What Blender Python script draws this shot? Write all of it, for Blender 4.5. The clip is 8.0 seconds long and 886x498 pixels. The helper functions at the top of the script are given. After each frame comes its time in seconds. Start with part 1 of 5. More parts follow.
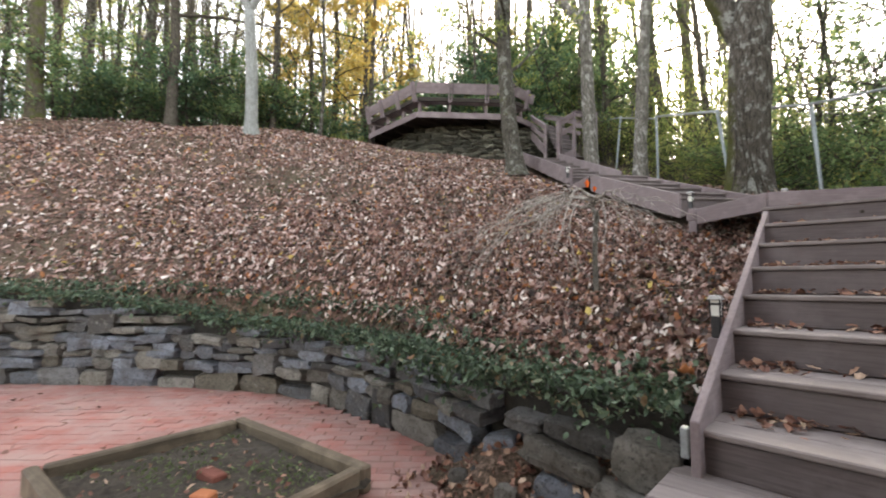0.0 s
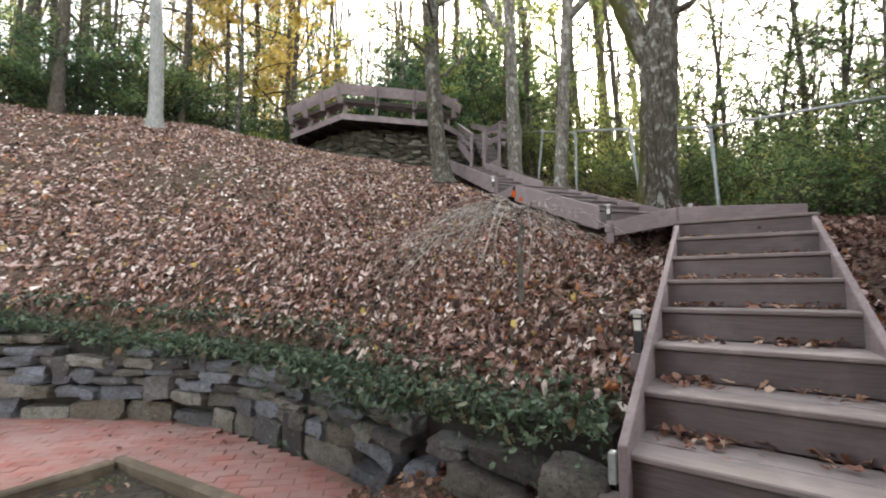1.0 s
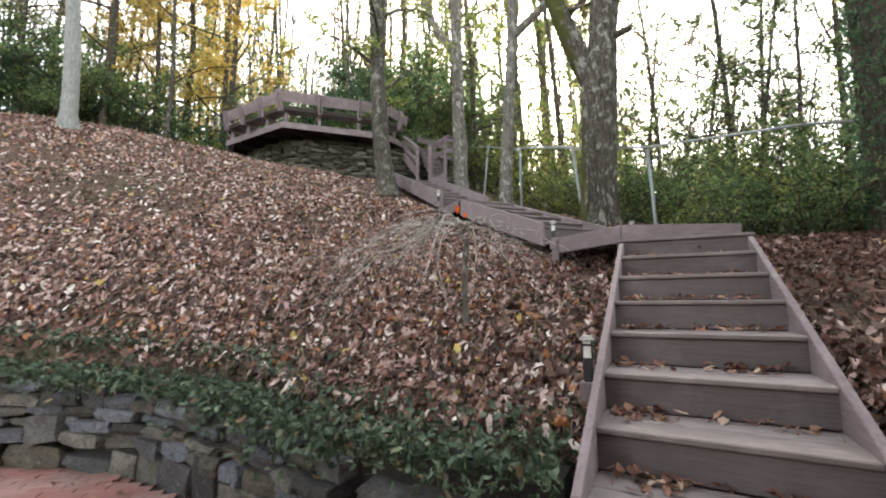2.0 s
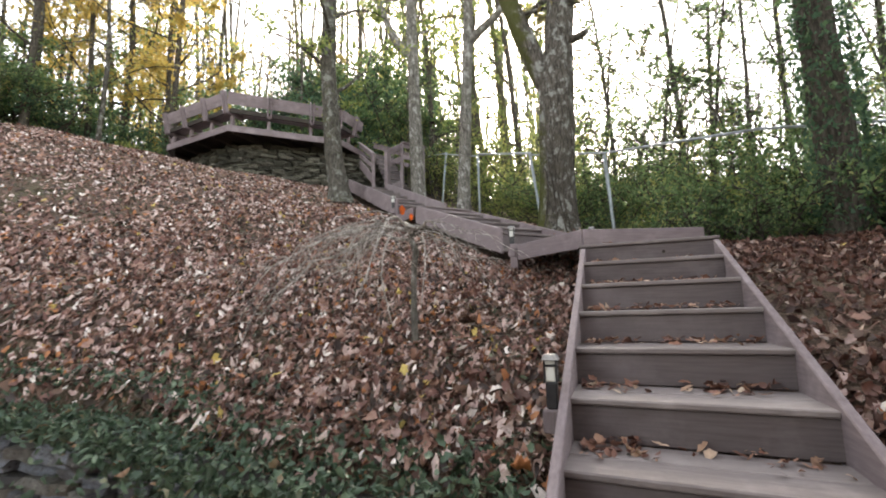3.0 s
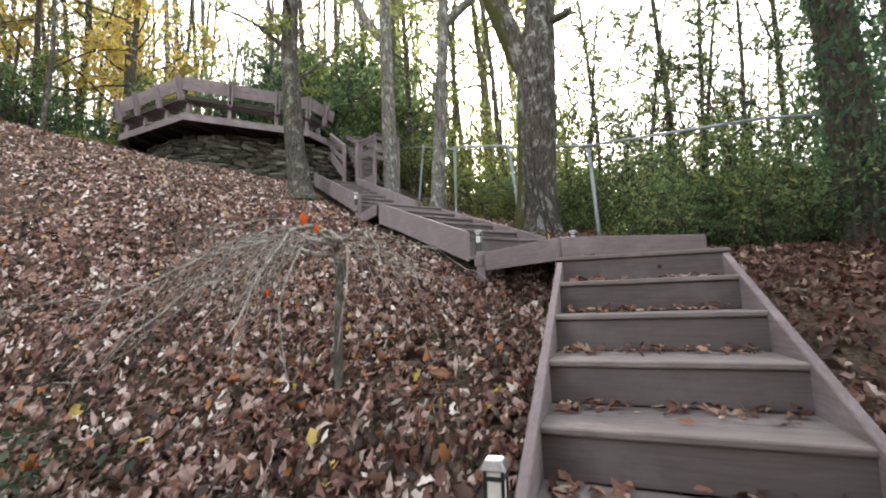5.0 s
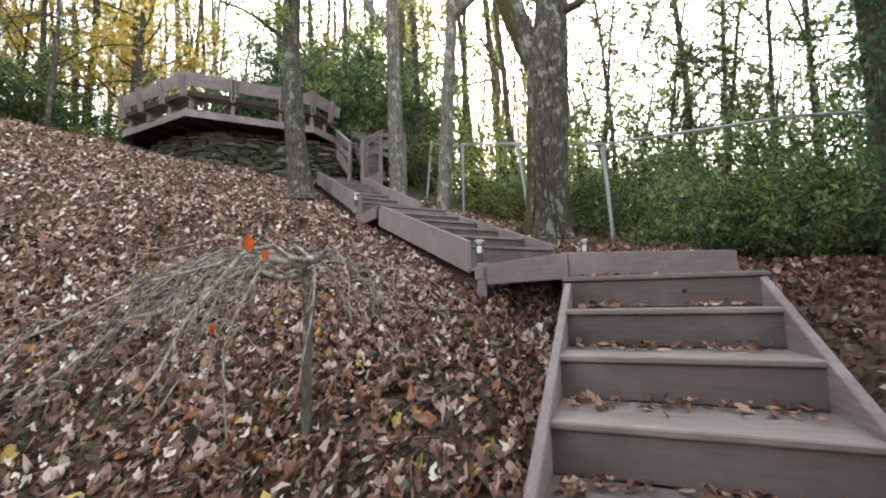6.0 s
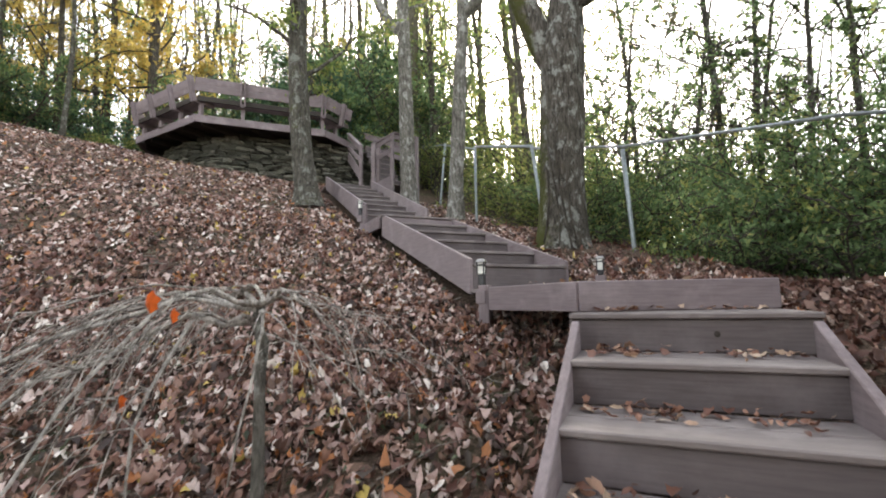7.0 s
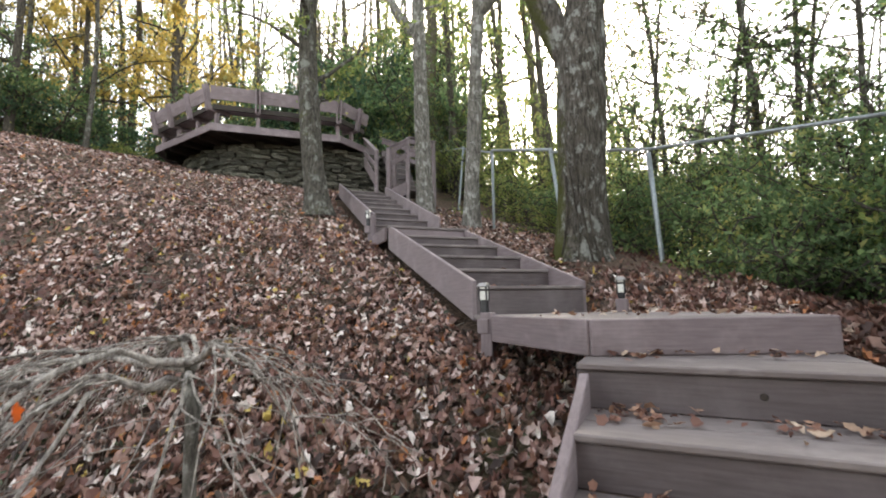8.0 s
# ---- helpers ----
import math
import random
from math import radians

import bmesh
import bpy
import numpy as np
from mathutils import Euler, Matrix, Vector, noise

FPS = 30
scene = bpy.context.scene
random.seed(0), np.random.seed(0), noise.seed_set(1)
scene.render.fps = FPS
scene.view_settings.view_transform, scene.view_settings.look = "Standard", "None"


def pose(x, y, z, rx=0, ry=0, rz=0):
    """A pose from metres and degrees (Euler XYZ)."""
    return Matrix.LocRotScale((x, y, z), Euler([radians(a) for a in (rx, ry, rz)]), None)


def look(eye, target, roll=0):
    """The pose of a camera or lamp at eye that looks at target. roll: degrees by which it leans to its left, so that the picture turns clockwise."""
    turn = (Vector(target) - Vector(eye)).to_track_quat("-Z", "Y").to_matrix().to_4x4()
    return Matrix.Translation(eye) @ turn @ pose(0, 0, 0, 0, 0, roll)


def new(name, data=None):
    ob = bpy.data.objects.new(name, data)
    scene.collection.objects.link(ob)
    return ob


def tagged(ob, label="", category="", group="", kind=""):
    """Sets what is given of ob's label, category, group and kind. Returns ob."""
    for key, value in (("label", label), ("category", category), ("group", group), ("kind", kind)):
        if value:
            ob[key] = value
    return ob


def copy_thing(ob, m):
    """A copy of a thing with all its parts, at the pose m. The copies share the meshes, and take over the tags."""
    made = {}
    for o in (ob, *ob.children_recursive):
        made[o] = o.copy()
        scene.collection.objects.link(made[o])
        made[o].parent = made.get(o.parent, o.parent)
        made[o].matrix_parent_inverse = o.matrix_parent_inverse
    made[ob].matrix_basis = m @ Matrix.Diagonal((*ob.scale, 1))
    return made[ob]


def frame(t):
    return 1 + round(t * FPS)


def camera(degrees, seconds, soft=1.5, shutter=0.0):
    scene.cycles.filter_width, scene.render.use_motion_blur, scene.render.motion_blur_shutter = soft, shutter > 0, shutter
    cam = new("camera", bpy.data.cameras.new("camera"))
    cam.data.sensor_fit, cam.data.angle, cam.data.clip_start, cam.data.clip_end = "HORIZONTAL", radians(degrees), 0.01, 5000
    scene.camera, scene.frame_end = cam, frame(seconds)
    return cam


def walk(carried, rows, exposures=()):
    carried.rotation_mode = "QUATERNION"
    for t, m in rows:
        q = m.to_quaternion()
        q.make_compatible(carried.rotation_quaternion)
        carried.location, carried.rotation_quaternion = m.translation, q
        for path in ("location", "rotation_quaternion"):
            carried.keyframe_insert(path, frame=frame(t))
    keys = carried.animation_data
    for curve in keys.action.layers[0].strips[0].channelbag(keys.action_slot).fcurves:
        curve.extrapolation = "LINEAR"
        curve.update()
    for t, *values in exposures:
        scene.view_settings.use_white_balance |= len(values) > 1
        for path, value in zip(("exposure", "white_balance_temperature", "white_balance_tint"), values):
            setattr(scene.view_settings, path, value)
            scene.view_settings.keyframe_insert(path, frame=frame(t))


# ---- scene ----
cam = camera(88.4, 8.0, soft=1.9, shutter=0.4)
PATH = [
    (0, (0.496, -4.864, -0.676), (-0.83, -3.374, -0.525), 0.1),
    (0.5, (0.447, -4.776, -0.652), (-0.747, -3.179, -0.494), 0.0),
    (1, (0.391, -4.685, -0.622), (-0.678, -3.004, -0.446), -0.1),
    (1.5, (0.346, -4.559, -0.588), (-0.617, -2.818, -0.387), -0.5),
    (1.7, (0.328, -4.518, -0.575), (-0.593, -2.756, -0.36), -0.4),
    (3, (0.231, -4.028, -0.537), (-0.473, -2.176, -0.263), -1.6),
    (3.5, (0.203, -3.826, -0.512), (-0.44, -1.953, -0.231), -1.9),
    (4, (0.202, -3.617, -0.471), (-0.418, -1.735, -0.195), -2.0),
    (4.5, (0.221, -3.396, -0.409), (-0.408, -1.516, -0.144), -1.9),
    (4.7, (0.237, -3.323, -0.374), (-0.4, -1.445, -0.115), -1.8),
    (5.8, (0.249, -2.884, -0.141), (-0.441, -1.019, 0.074), -1.6),
    (6, (0.246, -2.817, -0.128), (-0.455, -0.958, 0.1), -1.2),
    (6.5, (0.274, -2.607, -0.027), (-0.474, -0.766, 0.2), -1.1),
    (7, (0.288, -2.411, 0.078), (-0.496, -0.585, 0.304), -1.1),
    (7.5, (0.305, -2.206, 0.176), (-0.521, -0.399, 0.402), -1.2),
    (8, (0.327, -2.002, 0.264), (-0.558, -0.224, 0.498), -1.1),
]
walk(cam, [(t, look(e, g, r)) for t, e, g, r in PATH], exposures=[(0.0, 2.84, 7450, 11), (8.0, 2.78, 7250, 9)])

# ---- world and sun ----
SUN = Vector((-0.253, 0.848, 0.468)).normalized()
world = bpy.data.worlds.new("sky")
scene.world = world
world.use_nodes = True
wn = world.node_tree
sky = wn.nodes.new("ShaderNodeTexSky")
sky.sky_type, sky.sun_disc = "NISHITA", False
sky.sun_elevation, sky.sun_rotation = math.asin(SUN.z), math.atan2(SUN.x, SUN.y)
sky.dust_density, sky.air_density = 1.6, 1.0
veil = wn.nodes.new("ShaderNodeHueSaturation")  # thin high cloud takes most of the colour out
veil.inputs["Saturation"].default_value = 0.45
wn.links.new(sky.outputs[0], veil.inputs["Color"])
wn.links.new(veil.outputs[0], wn.nodes["Background"].inputs[0])
wn.nodes["Background"].inputs[1].default_value = 0.15
lamp = bpy.data.lights.new("sun", "SUN")
lamp.energy, lamp.angle, lamp.color = 2.4, radians(12), (1.0, 0.9, 0.78)
sun = new("sun", lamp)
sun.matrix_basis = look(SUN * 80, (0, 0, 0))

rng = np.random.default_rng(7)
random.seed(5)


# ---- materials ----
class Mat:
    """A small builder of node materials."""

    def __init__(self, name):
        self.m = bpy.data.materials.new(name)
        self.m.use_nodes = True
        self.t = self.m.node_tree
        self.p = self.t.nodes["Principled BSDF"]
        self.co = self.t.nodes.new("ShaderNodeTexCoord").outputs["Object"]
        self.world = self.t.nodes.new("ShaderNodeNewGeometry").outputs["Position"]

    def node(self, kind, **values):
        n = self.t.nodes.new(kind)
        for k, v in values.items():
            n.inputs[k].default_value = v
        return n

    def link(self, a, b):
        self.t.links.new(a, b)

    def scaled(self, x, y, z):
        n = self.node("ShaderNodeMapping")
        n.inputs["Scale"].default_value = (x, y, z)
        self.link(self.co, n.inputs["Vector"])
        return n.outputs[0]

    def noise(self, scale, detail=4.0, rough=0.6, co=None):
        n = self.node("ShaderNodeTexNoise", Scale=scale, Detail=detail, Roughness=rough)
        self.link(co if co is not None else self.co, n.inputs["Vector"])
        return n.outputs[0]

    def ramp(self, fac, stops, blend=True):
        n = self.t.nodes.new("ShaderNodeValToRGB")
        e = n.color_ramp.elements
        n.color_ramp.interpolation = "LINEAR" if blend else "CONSTANT"
        while len(e) < len(stops):
            e.new(0.5)
        for k, (at, col) in zip(e, stops):
            k.position, k.color = at, (*col, 1)
        self.link(fac, n.inputs[0])
        return n.outputs[0]

    def mix(self, fac, a, b, how="MIX"):
        n = self.t.nodes.new("ShaderNodeMix")
        n.data_type, n.blend_type = "RGBA", how
        for v, k in ((fac, 0), (a, 6), (b, 7)):
            if isinstance(v, (int, float)):
                n.inputs[k].default_value = v
            elif isinstance(v, tuple):
                n.inputs[k].default_value = (*v, 1)
            else:
                self.link(v, n.inputs[k])
        return n.outputs[2]

    def bump(self, height, strength=0.4, distance=0.01):
        n = self.node("ShaderNodeBump", Strength=strength, Distance=distance)
        self.link(height, n.inputs["Height"])
        self.link(n.outputs[0], self.p.inputs["Normal"])

    def done(self, colour, rough=0.8, metal=0.0, spec=0.4):
        if isinstance(colour, tuple):
            self.p.inputs["Base Color"].default_value = (*colour, 1)
        else:
            self.link(colour, self.p.inputs["Base Color"])
        self.p.inputs["Roughness"].default_value = rough
        self.p.inputs["Metallic"].default_value = metal
        self.p.inputs["Specular IOR Level"].default_value = spec
        return self.m


def wood(name, dark, light, worn, rough=0.75):
    m = Mat(name)
    grain = m.noise(9.0, 6, 0.7, m.scaled(0.5, 7, 7))
    col = m.ramp(grain, [(0.3, dark), (0.7, light)])
    rnd = m.node("ShaderNodeObjectInfo").outputs["Random"]
    col = m.mix(m.ramp(rnd, [(0.0, (0, 0, 0)), (1.0, (0.35, 0.35, 0.35))]), col, worn)
    blot = m.ramp(m.noise(3.2, 5, 0.65, m.world), [(0.5, (0, 0, 0)), (0.75, (0.7, 0.7, 0.7))])
    col = m.mix(blot, col, worn)
    m.bump(grain, 0.35, 0.004)
    return m.done(col, rough, spec=0.3)


def leafy(name, stops, through_light=0.4, rough=0.6, blend=True):
    """Leaves: every leaf its own colour from the ramp, some light passing through."""
    m = Mat(name)
    rnd = m.node("ShaderNodeNewGeometry").outputs["Random Per Island"]
    col = m.ramp(rnd, stops, blend)
    col = m.mix(m.ramp(m.noise(60.0, 3), [(0.35, (0, 0, 0)), (0.75, (0.35, 0.35, 0.35))]), col, (0.06, 0.045, 0.03))
    m.done(col, rough, spec=0.3)
    tr = m.node("ShaderNodeBsdfTranslucent")
    m.link(col, tr.inputs[0])
    mx = m.node("ShaderNodeMixShader", Fac=through_light)
    m.link(m.p.outputs[0], mx.inputs[1])
    m.link(tr.outputs[0], mx.inputs[2])
    m.link(mx.outputs[0], m.t.nodes["Material Output"].inputs[0])
    return m.m


def bark(name, dark, light, patch, amount=0.55, lichen=None, moss=None):
    m = Mat(name)
    co = m.scaled(1, 1, 0.22)
    ridge = m.noise(30.0, 6, 0.75, co)
    col = m.ramp(ridge, [(0.38, dark), (0.62, light)])
    big = m.ramp(m.noise(3.0, 6, 0.75), [(amount, (0, 0, 0)), (amount + 0.10, (0.85, 0.85, 0.85))])
    col = m.mix(big, col, patch)
    if lichen:
        spots = m.ramp(m.noise(7.5, 6, 0.75, m.scaled(1, 1, 0.6)), [(0.53, (0, 0, 0)), (0.60, (0.75, 0.75, 0.75))])
        col = m.mix(spots, col, lichen)
    if moss:
        # moss grows up the weather side from the root collar
        xyz = m.node("ShaderNodeSeparateXYZ")
        m.link(m.co, xyz.inputs[0])
        side = m.node("ShaderNodeMath")
        side.operation = "MULTIPLY_ADD"
        m.link(xyz.outputs[0], side.inputs[0])
        side.inputs[1].default_value = -1.1
        m.link(m.noise(2.6, 5, 0.7), side.inputs[2])
        low = m.node("ShaderNodeMath")
        low.operation = "MULTIPLY_ADD"
        m.link(xyz.outputs[2], low.inputs[0])
        low.inputs[1].default_value = -0.09
        m.link(side.outputs[0], low.inputs[2])
        mask = m.ramp(low.outputs[0], [(0.50, (0, 0, 0)), (0.64, (0.85, 0.85, 0.85))])
        col = m.mix(mask, col, moss)
    m.bump(ridge, 1.0, 0.04)
    return m.done(col, 0.95, spec=0.15)


STAIN = wood("mauve_brown_deck_stain", (0.115, 0.089, 0.092), (0.215, 0.173, 0.179), (0.31, 0.262, 0.272))
# deck stain darkened: the shade on the riser faces is in the colour
RISER = wood("shaded_riser_boards", (0.064, 0.051, 0.051), (0.127, 0.105, 0.107), (0.19, 0.163, 0.167))
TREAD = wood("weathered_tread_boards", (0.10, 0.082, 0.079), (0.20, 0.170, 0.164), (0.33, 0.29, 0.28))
TIMBER = wood("old_landscape_timber", (0.014, 0.011, 0.008), (0.09, 0.07, 0.048), (0.26, 0.205, 0.145))
# shade below deck and seats put into the wood colour; also the knot
UNDER = wood("underside_shade_and_knot_wood", (0.02, 0.016, 0.014), (0.045, 0.036, 0.03), (0.06, 0.048, 0.04))
BARK = bark("grey_oak_bark", (0.03, 0.027, 0.022), (0.12, 0.11, 0.093), (0.07, 0.075, 0.03), 0.56, (0.24, 0.25, 0.22))
BARK_OAK = bark("oak_bark_with_lichen_and_moss", (0.03, 0.026, 0.021), (0.15, 0.135, 0.115), (0.085, 0.075, 0.058), 0.54, (0.36, 0.37, 0.34), (0.065, 0.07, 0.016))
BARK_GREY = bark("pale_mottled_bark", (0.07, 0.065, 0.055), (0.24, 0.225, 0.20), (0.14, 0.14, 0.11), 0.56, (0.44, 0.44, 0.41))
SAPBARK = bark("contorted_sapling_bark", (0.16, 0.14, 0.125), (0.72, 0.67, 0.61), (0.17, 0.155, 0.145), 0.56)
BARK_MOSS = bark("mossy_bark", (0.05, 0.045, 0.03), (0.16, 0.14, 0.11), (0.10, 0.12, 0.03), 0.50)
BARK_DARK = bark("dark_bark", (0.035, 0.03, 0.025), (0.13, 0.115, 0.095), (0.075, 0.085, 0.045), 0.58)
BARK_PALE = bark("pale_sycamore_bark", (0.19, 0.195, 0.185), (0.33, 0.345, 0.335), (0.14, 0.14, 0.12), 0.60)
TWIG = bark("grey_twig_bark", (0.13, 0.115, 0.10), (0.46, 0.42, 0.37), (0.22, 0.20, 0.18), 0.55)

GREEN = leafy("honeysuckle_leaves", [(0.0, (0.07, 0.12, 0.05)), (0.5, (0.155, 0.26, 0.115)), (0.85, (0.26, 0.37, 0.165)), (1.0, (0.44, 0.43, 0.16))], 0.65)
DEEP = leafy("deep_green_leaves", [(0.0, (0.05, 0.105, 0.065)), (0.6, (0.10, 0.20, 0.115)), (1.0, (0.18, 0.29, 0.14))], 0.55)
LIME = leafy("yellow_green_leaves", [(0.0, (0.14, 0.21, 0.07)), (0.6, (0.29, 0.37, 0.12)), (1.0, (0.50, 0.47, 0.16))], 0.75)
YELLOW = leafy("yellow_maple_leaves", [(0.0, (0.34, 0.25, 0.08)), (0.6, (0.68, 0.50, 0.12)), (1.0, (0.44, 0.43, 0.17))], 0.55)
SPARSE = leafy("last_autumn_leaves", [(0.0, (0.10, 0.10, 0.06)), (0.5, (0.20, 0.19, 0.10)), (1.0, (0.36, 0.28, 0.12))], 0.4)
MOSSY = leafy("creeping_ground_leaves", [(0.0, (0.03, 0.04, 0.022)), (0.6, (0.07, 0.085, 0.05)), (1.0, (0.13, 0.16, 0.09))], 0.2, 0.5)
WEED = leafy("fresh_green_weeds", [(0.0, (0.06, 0.09, 0.03)), (1.0, (0.16, 0.21, 0.09))], 0.3)
# greyed leaf colours stand in for the haze of distance
HAZY = leafy("haze_greyed_leaves", [(0.0, (0.11, 0.105, 0.08)), (0.5, (0.19, 0.19, 0.12)), (0.85, (0.27, 0.26, 0.15)), (1.0, (0.42, 0.33, 0.14))], 0.35)
IVY = leafy("ivy_leaves", [(0.0, (0.025, 0.05, 0.03)), (0.6, (0.065, 0.115, 0.07)), (0.92, (0.14, 0.20, 0.125)), (1.0, (0.24, 0.14, 0.08))], 0.2, 0.45)
LITTER = leafy("fallen_leaves", [(0.0, (0.036, 0.020, 0.017)), (0.11, (0.17, 0.082, 0.066)), (0.22, (0.49, 0.345, 0.31)), (0.33, (0.095, 0.046, 0.036)), (0.44, (0.36, 0.215, 0.17)), (0.54, (0.15, 0.086, 0.060)), (0.62, (0.62, 0.485, 0.44)),
                                 (0.70, (0.20, 0.098, 0.080)), (0.79, (0.31, 0.165, 0.12)), (0.86, (0.055, 0.040, 0.030)), (0.91, (0.42, 0.17, 0.07)), (0.945, (0.82, 0.74, 0.68)), (0.985, (0.56, 0.42, 0.12))], 0.12, 0.48, False)
CURLED = leafy("curled_brown_leaves", [(0.0, (0.076, 0.031, 0.025)), (0.3, (0.190, 0.087, 0.062)), (0.6, (0.314, 0.163, 0.112)), (0.85, (0.437, 0.275, 0.190)), (1.0, (0.589, 0.469, 0.358))], 0.12, 0.5)
# redder leaves, darkened as well for the shade under trees and shrubs
RUSSET = leafy("shaded_russet_leaves", [(0.0, (0.030, 0.014, 0.012)), (0.3, (0.090, 0.038, 0.029)), (0.55, (0.170, 0.075, 0.055)), (0.8, (0.100, 0.050, 0.038)), (0.93, (0.300, 0.180, 0.138)), (1.0, (0.500, 0.400, 0.350))], 0.1, 0.5)
ORANGE = leafy("orange_leaf", [(0.0, (0.75, 0.16, 0.02)), (1.0, (0.6, 0.10, 0.02))], 0.5)


def ground_material():
    m = Mat("leaf_covered_soil")
    fine = m.noise(38.0, 8, 0.75)
    col = m.ramp(fine, [(0.30, (0.02, 0.016, 0.011)), (0.47, (0.085, 0.06, 0.043)), (0.6, (0.20, 0.14, 0.11)), (0.75, (0.36, 0.27, 0.215))])
    green = m.ramp(m.noise(0.9, 4, 0.6), [(0.52, (0, 0, 0)), (0.70, (0.55, 0.55, 0.55))])
    col = m.mix(green, col, (0.05, 0.065, 0.028))
    m.bump(fine, 0.9, 0.03)
    return m.done(col, 0.95, spec=0.15)


def stone_material(name, stops, mossy):
    m = Mat(name)
    rnd = m.node("ShaderNodeObjectInfo").outputs["Random"]
    col = m.ramp(rnd, stops)
    n = m.noise(6.0, 7, 0.7, m.world)
    col = m.mix(m.ramp(n, [(0.35, (0.0, 0.0, 0.0)), (0.7, (0.75, 0.75, 0.75))]), col, mossy)
    spots = m.ramp(m.noise(16.0, 5, 0.7, m.world), [(0.58, (0, 0, 0)), (0.68, (0.45, 0.45, 0.45))])
    col = m.mix(spots, col, (0.42, 0.41, 0.38))
    pits = m.ramp(m.noise(38.0, 8, 0.8, m.world), [(0.36, (0.8, 0.8, 0.8)), (0.50, (0, 0, 0))])
    col = m.mix(pits, col, (0.02, 0.018, 0.014))
    m.bump(m.noise(22.0, 10, 0.8, m.world), 1.0, 0.05)
    return m.done(col, 0.85, spec=0.3)


GROUND = ground_material()
STONE = stone_material("bluestone", [(0.0, (0.055, 0.054, 0.058)), (0.22, (0.29, 0.325, 0.39)), (0.42, (0.16, 0.14, 0.11)), (0.62, (0.33, 0.315, 0.285)), (0.78, (0.085, 0.078, 0.07)), (1.0, (0.20, 0.22, 0.265))], (0.07, 0.058, 0.043))
LEDGE = stone_material("grey_ledgestone", [(0.0, (0.035, 0.033, 0.027)), (0.55, (0.09, 0.085, 0.068)), (1.0, (0.30, 0.285, 0.235))], (0.04, 0.042, 0.026))


def plain(name, a, b, scale=12.0, rough=0.8, metal=0.0, bump=0.3):
    m = Mat(name)
    n = m.noise(scale, 7, 0.7)
    m.bump(n, bump, 0.02)
    return m.done(m.ramp(n, [(0.3, a), (0.7, b)]), rough, metal)


def brick_material():
    m = Mat("worn_red_brick")
    rnd = m.node("ShaderNodeObjectInfo").outputs["Random"]
    isl = m.node("ShaderNodeNewGeometry").outputs["Random Per Island"]
    stops = [(0.0, (0.21, 0.075, 0.062)), (0.4, (0.36, 0.125, 0.10)), (0.7, (0.30, 0.165, 0.145)), (1.0, (0.43, 0.23, 0.19))]
    col = m.mix(0.5, m.ramp(rnd, stops), m.ramp(isl, stops))
    dust = m.ramp(m.noise(2.2, 6, 0.7, m.world), [(0.40, (0, 0, 0)), (0.62, (0.7, 0.7, 0.7))])
    col = m.mix(dust, col, (0.34, 0.25, 0.225))
    stain = m.ramp(m.noise(0.8, 5, 0.7, m.world), [(0.45, (0, 0, 0)), (0.7, (0.45, 0.45, 0.45))])
    col = m.mix(stain, col, (0.13, 0.095, 0.08))
    m.bump(m.noise(30.0, 6, 0.7), 0.4, 0.01)
    return m.done(col, 0.85, spec=0.3)


BRICK = brick_material()
SOIL = plain("damp_garden_soil", (0.018, 0.015, 0.011), (0.075, 0.061, 0.047), 30, 0.95, 0, 0.9)
OLDBRICK = plain("old_red_brick", (0.10, 0.03, 0.022), (0.20, 0.07, 0.05), 15, 0.9)
RAWBRICK = plain("orange_brick", (0.32, 0.11, 0.045), (0.45, 0.17, 0.08), 15, 0.9)
# near-black core that shows in the gaps between the stones
WALLCORE = plain("dark_wall_core", (0.012, 0.011, 0.01), (0.04, 0.035, 0.03), 20, 0.95)
SAND = plain("sandy_brick_joints", (0.16, 0.085, 0.065), (0.28, 0.17, 0.135), 30, 0.95)
STEEL = plain("galvanised_steel", (0.20, 0.225, 0.235), (0.36, 0.40, 0.41), 25, 0.5, 0.5, 0.1)
BLACK = plain("black_plastic", (0.012, 0.012, 0.014), (0.03, 0.03, 0.034), 20, 0.4, 0, 0.05)
CAPSTEEL = plain("brushed_steel_cap", (0.26, 0.25, 0.235), (0.40, 0.385, 0.37), 40, 0.35, 0.7, 0.1)
FROST = plain("frosted_lens", (0.62, 0.62, 0.58), (0.75, 0.75, 0.72), 10, 0.35, 0, 0.05)


# ---- building helpers ----
BASE = {}


def mesh_of(name, verts, faces, mat, smooth=False):
    me = bpy.data.meshes.new(name)
    me.from_pydata([tuple(v) for v in verts], [], faces)
    me.materials.append(mat)
    if smooth:
        me.polygons.foreach_set("use_smooth", [True] * len(me.polygons))
    me.update()
    return me


def big_mesh(name, verts, faces, mat, smooth=False):
    """A mesh from arrays: verts (n, 3), faces (m, k)."""
    me = bpy.data.meshes.new(name)
    k = faces.shape[1]
    me.vertices.add(len(verts))
    me.vertices.foreach_set("co", verts.astype(np.float32).ravel())
    me.loops.add(faces.size)
    me.loops.foreach_set("vertex_index", faces.astype(np.int32).ravel())
    me.polygons.add(len(faces))
    me.polygons.foreach_set("loop_start", np.arange(0, faces.size, k, dtype=np.int32))
    if smooth:
        me.polygons.foreach_set("use_smooth", np.ones(len(faces), bool))
    me.materials.append(mat)
    me.update(calc_edges=True)
    me.validate()
    return me


def thing(name, at, label, category, group="", kind=""):
    ob = new(name)
    ob.location = at
    BASE[ob.name] = Vector(at)
    return tagged(ob, label, category, group, kind)


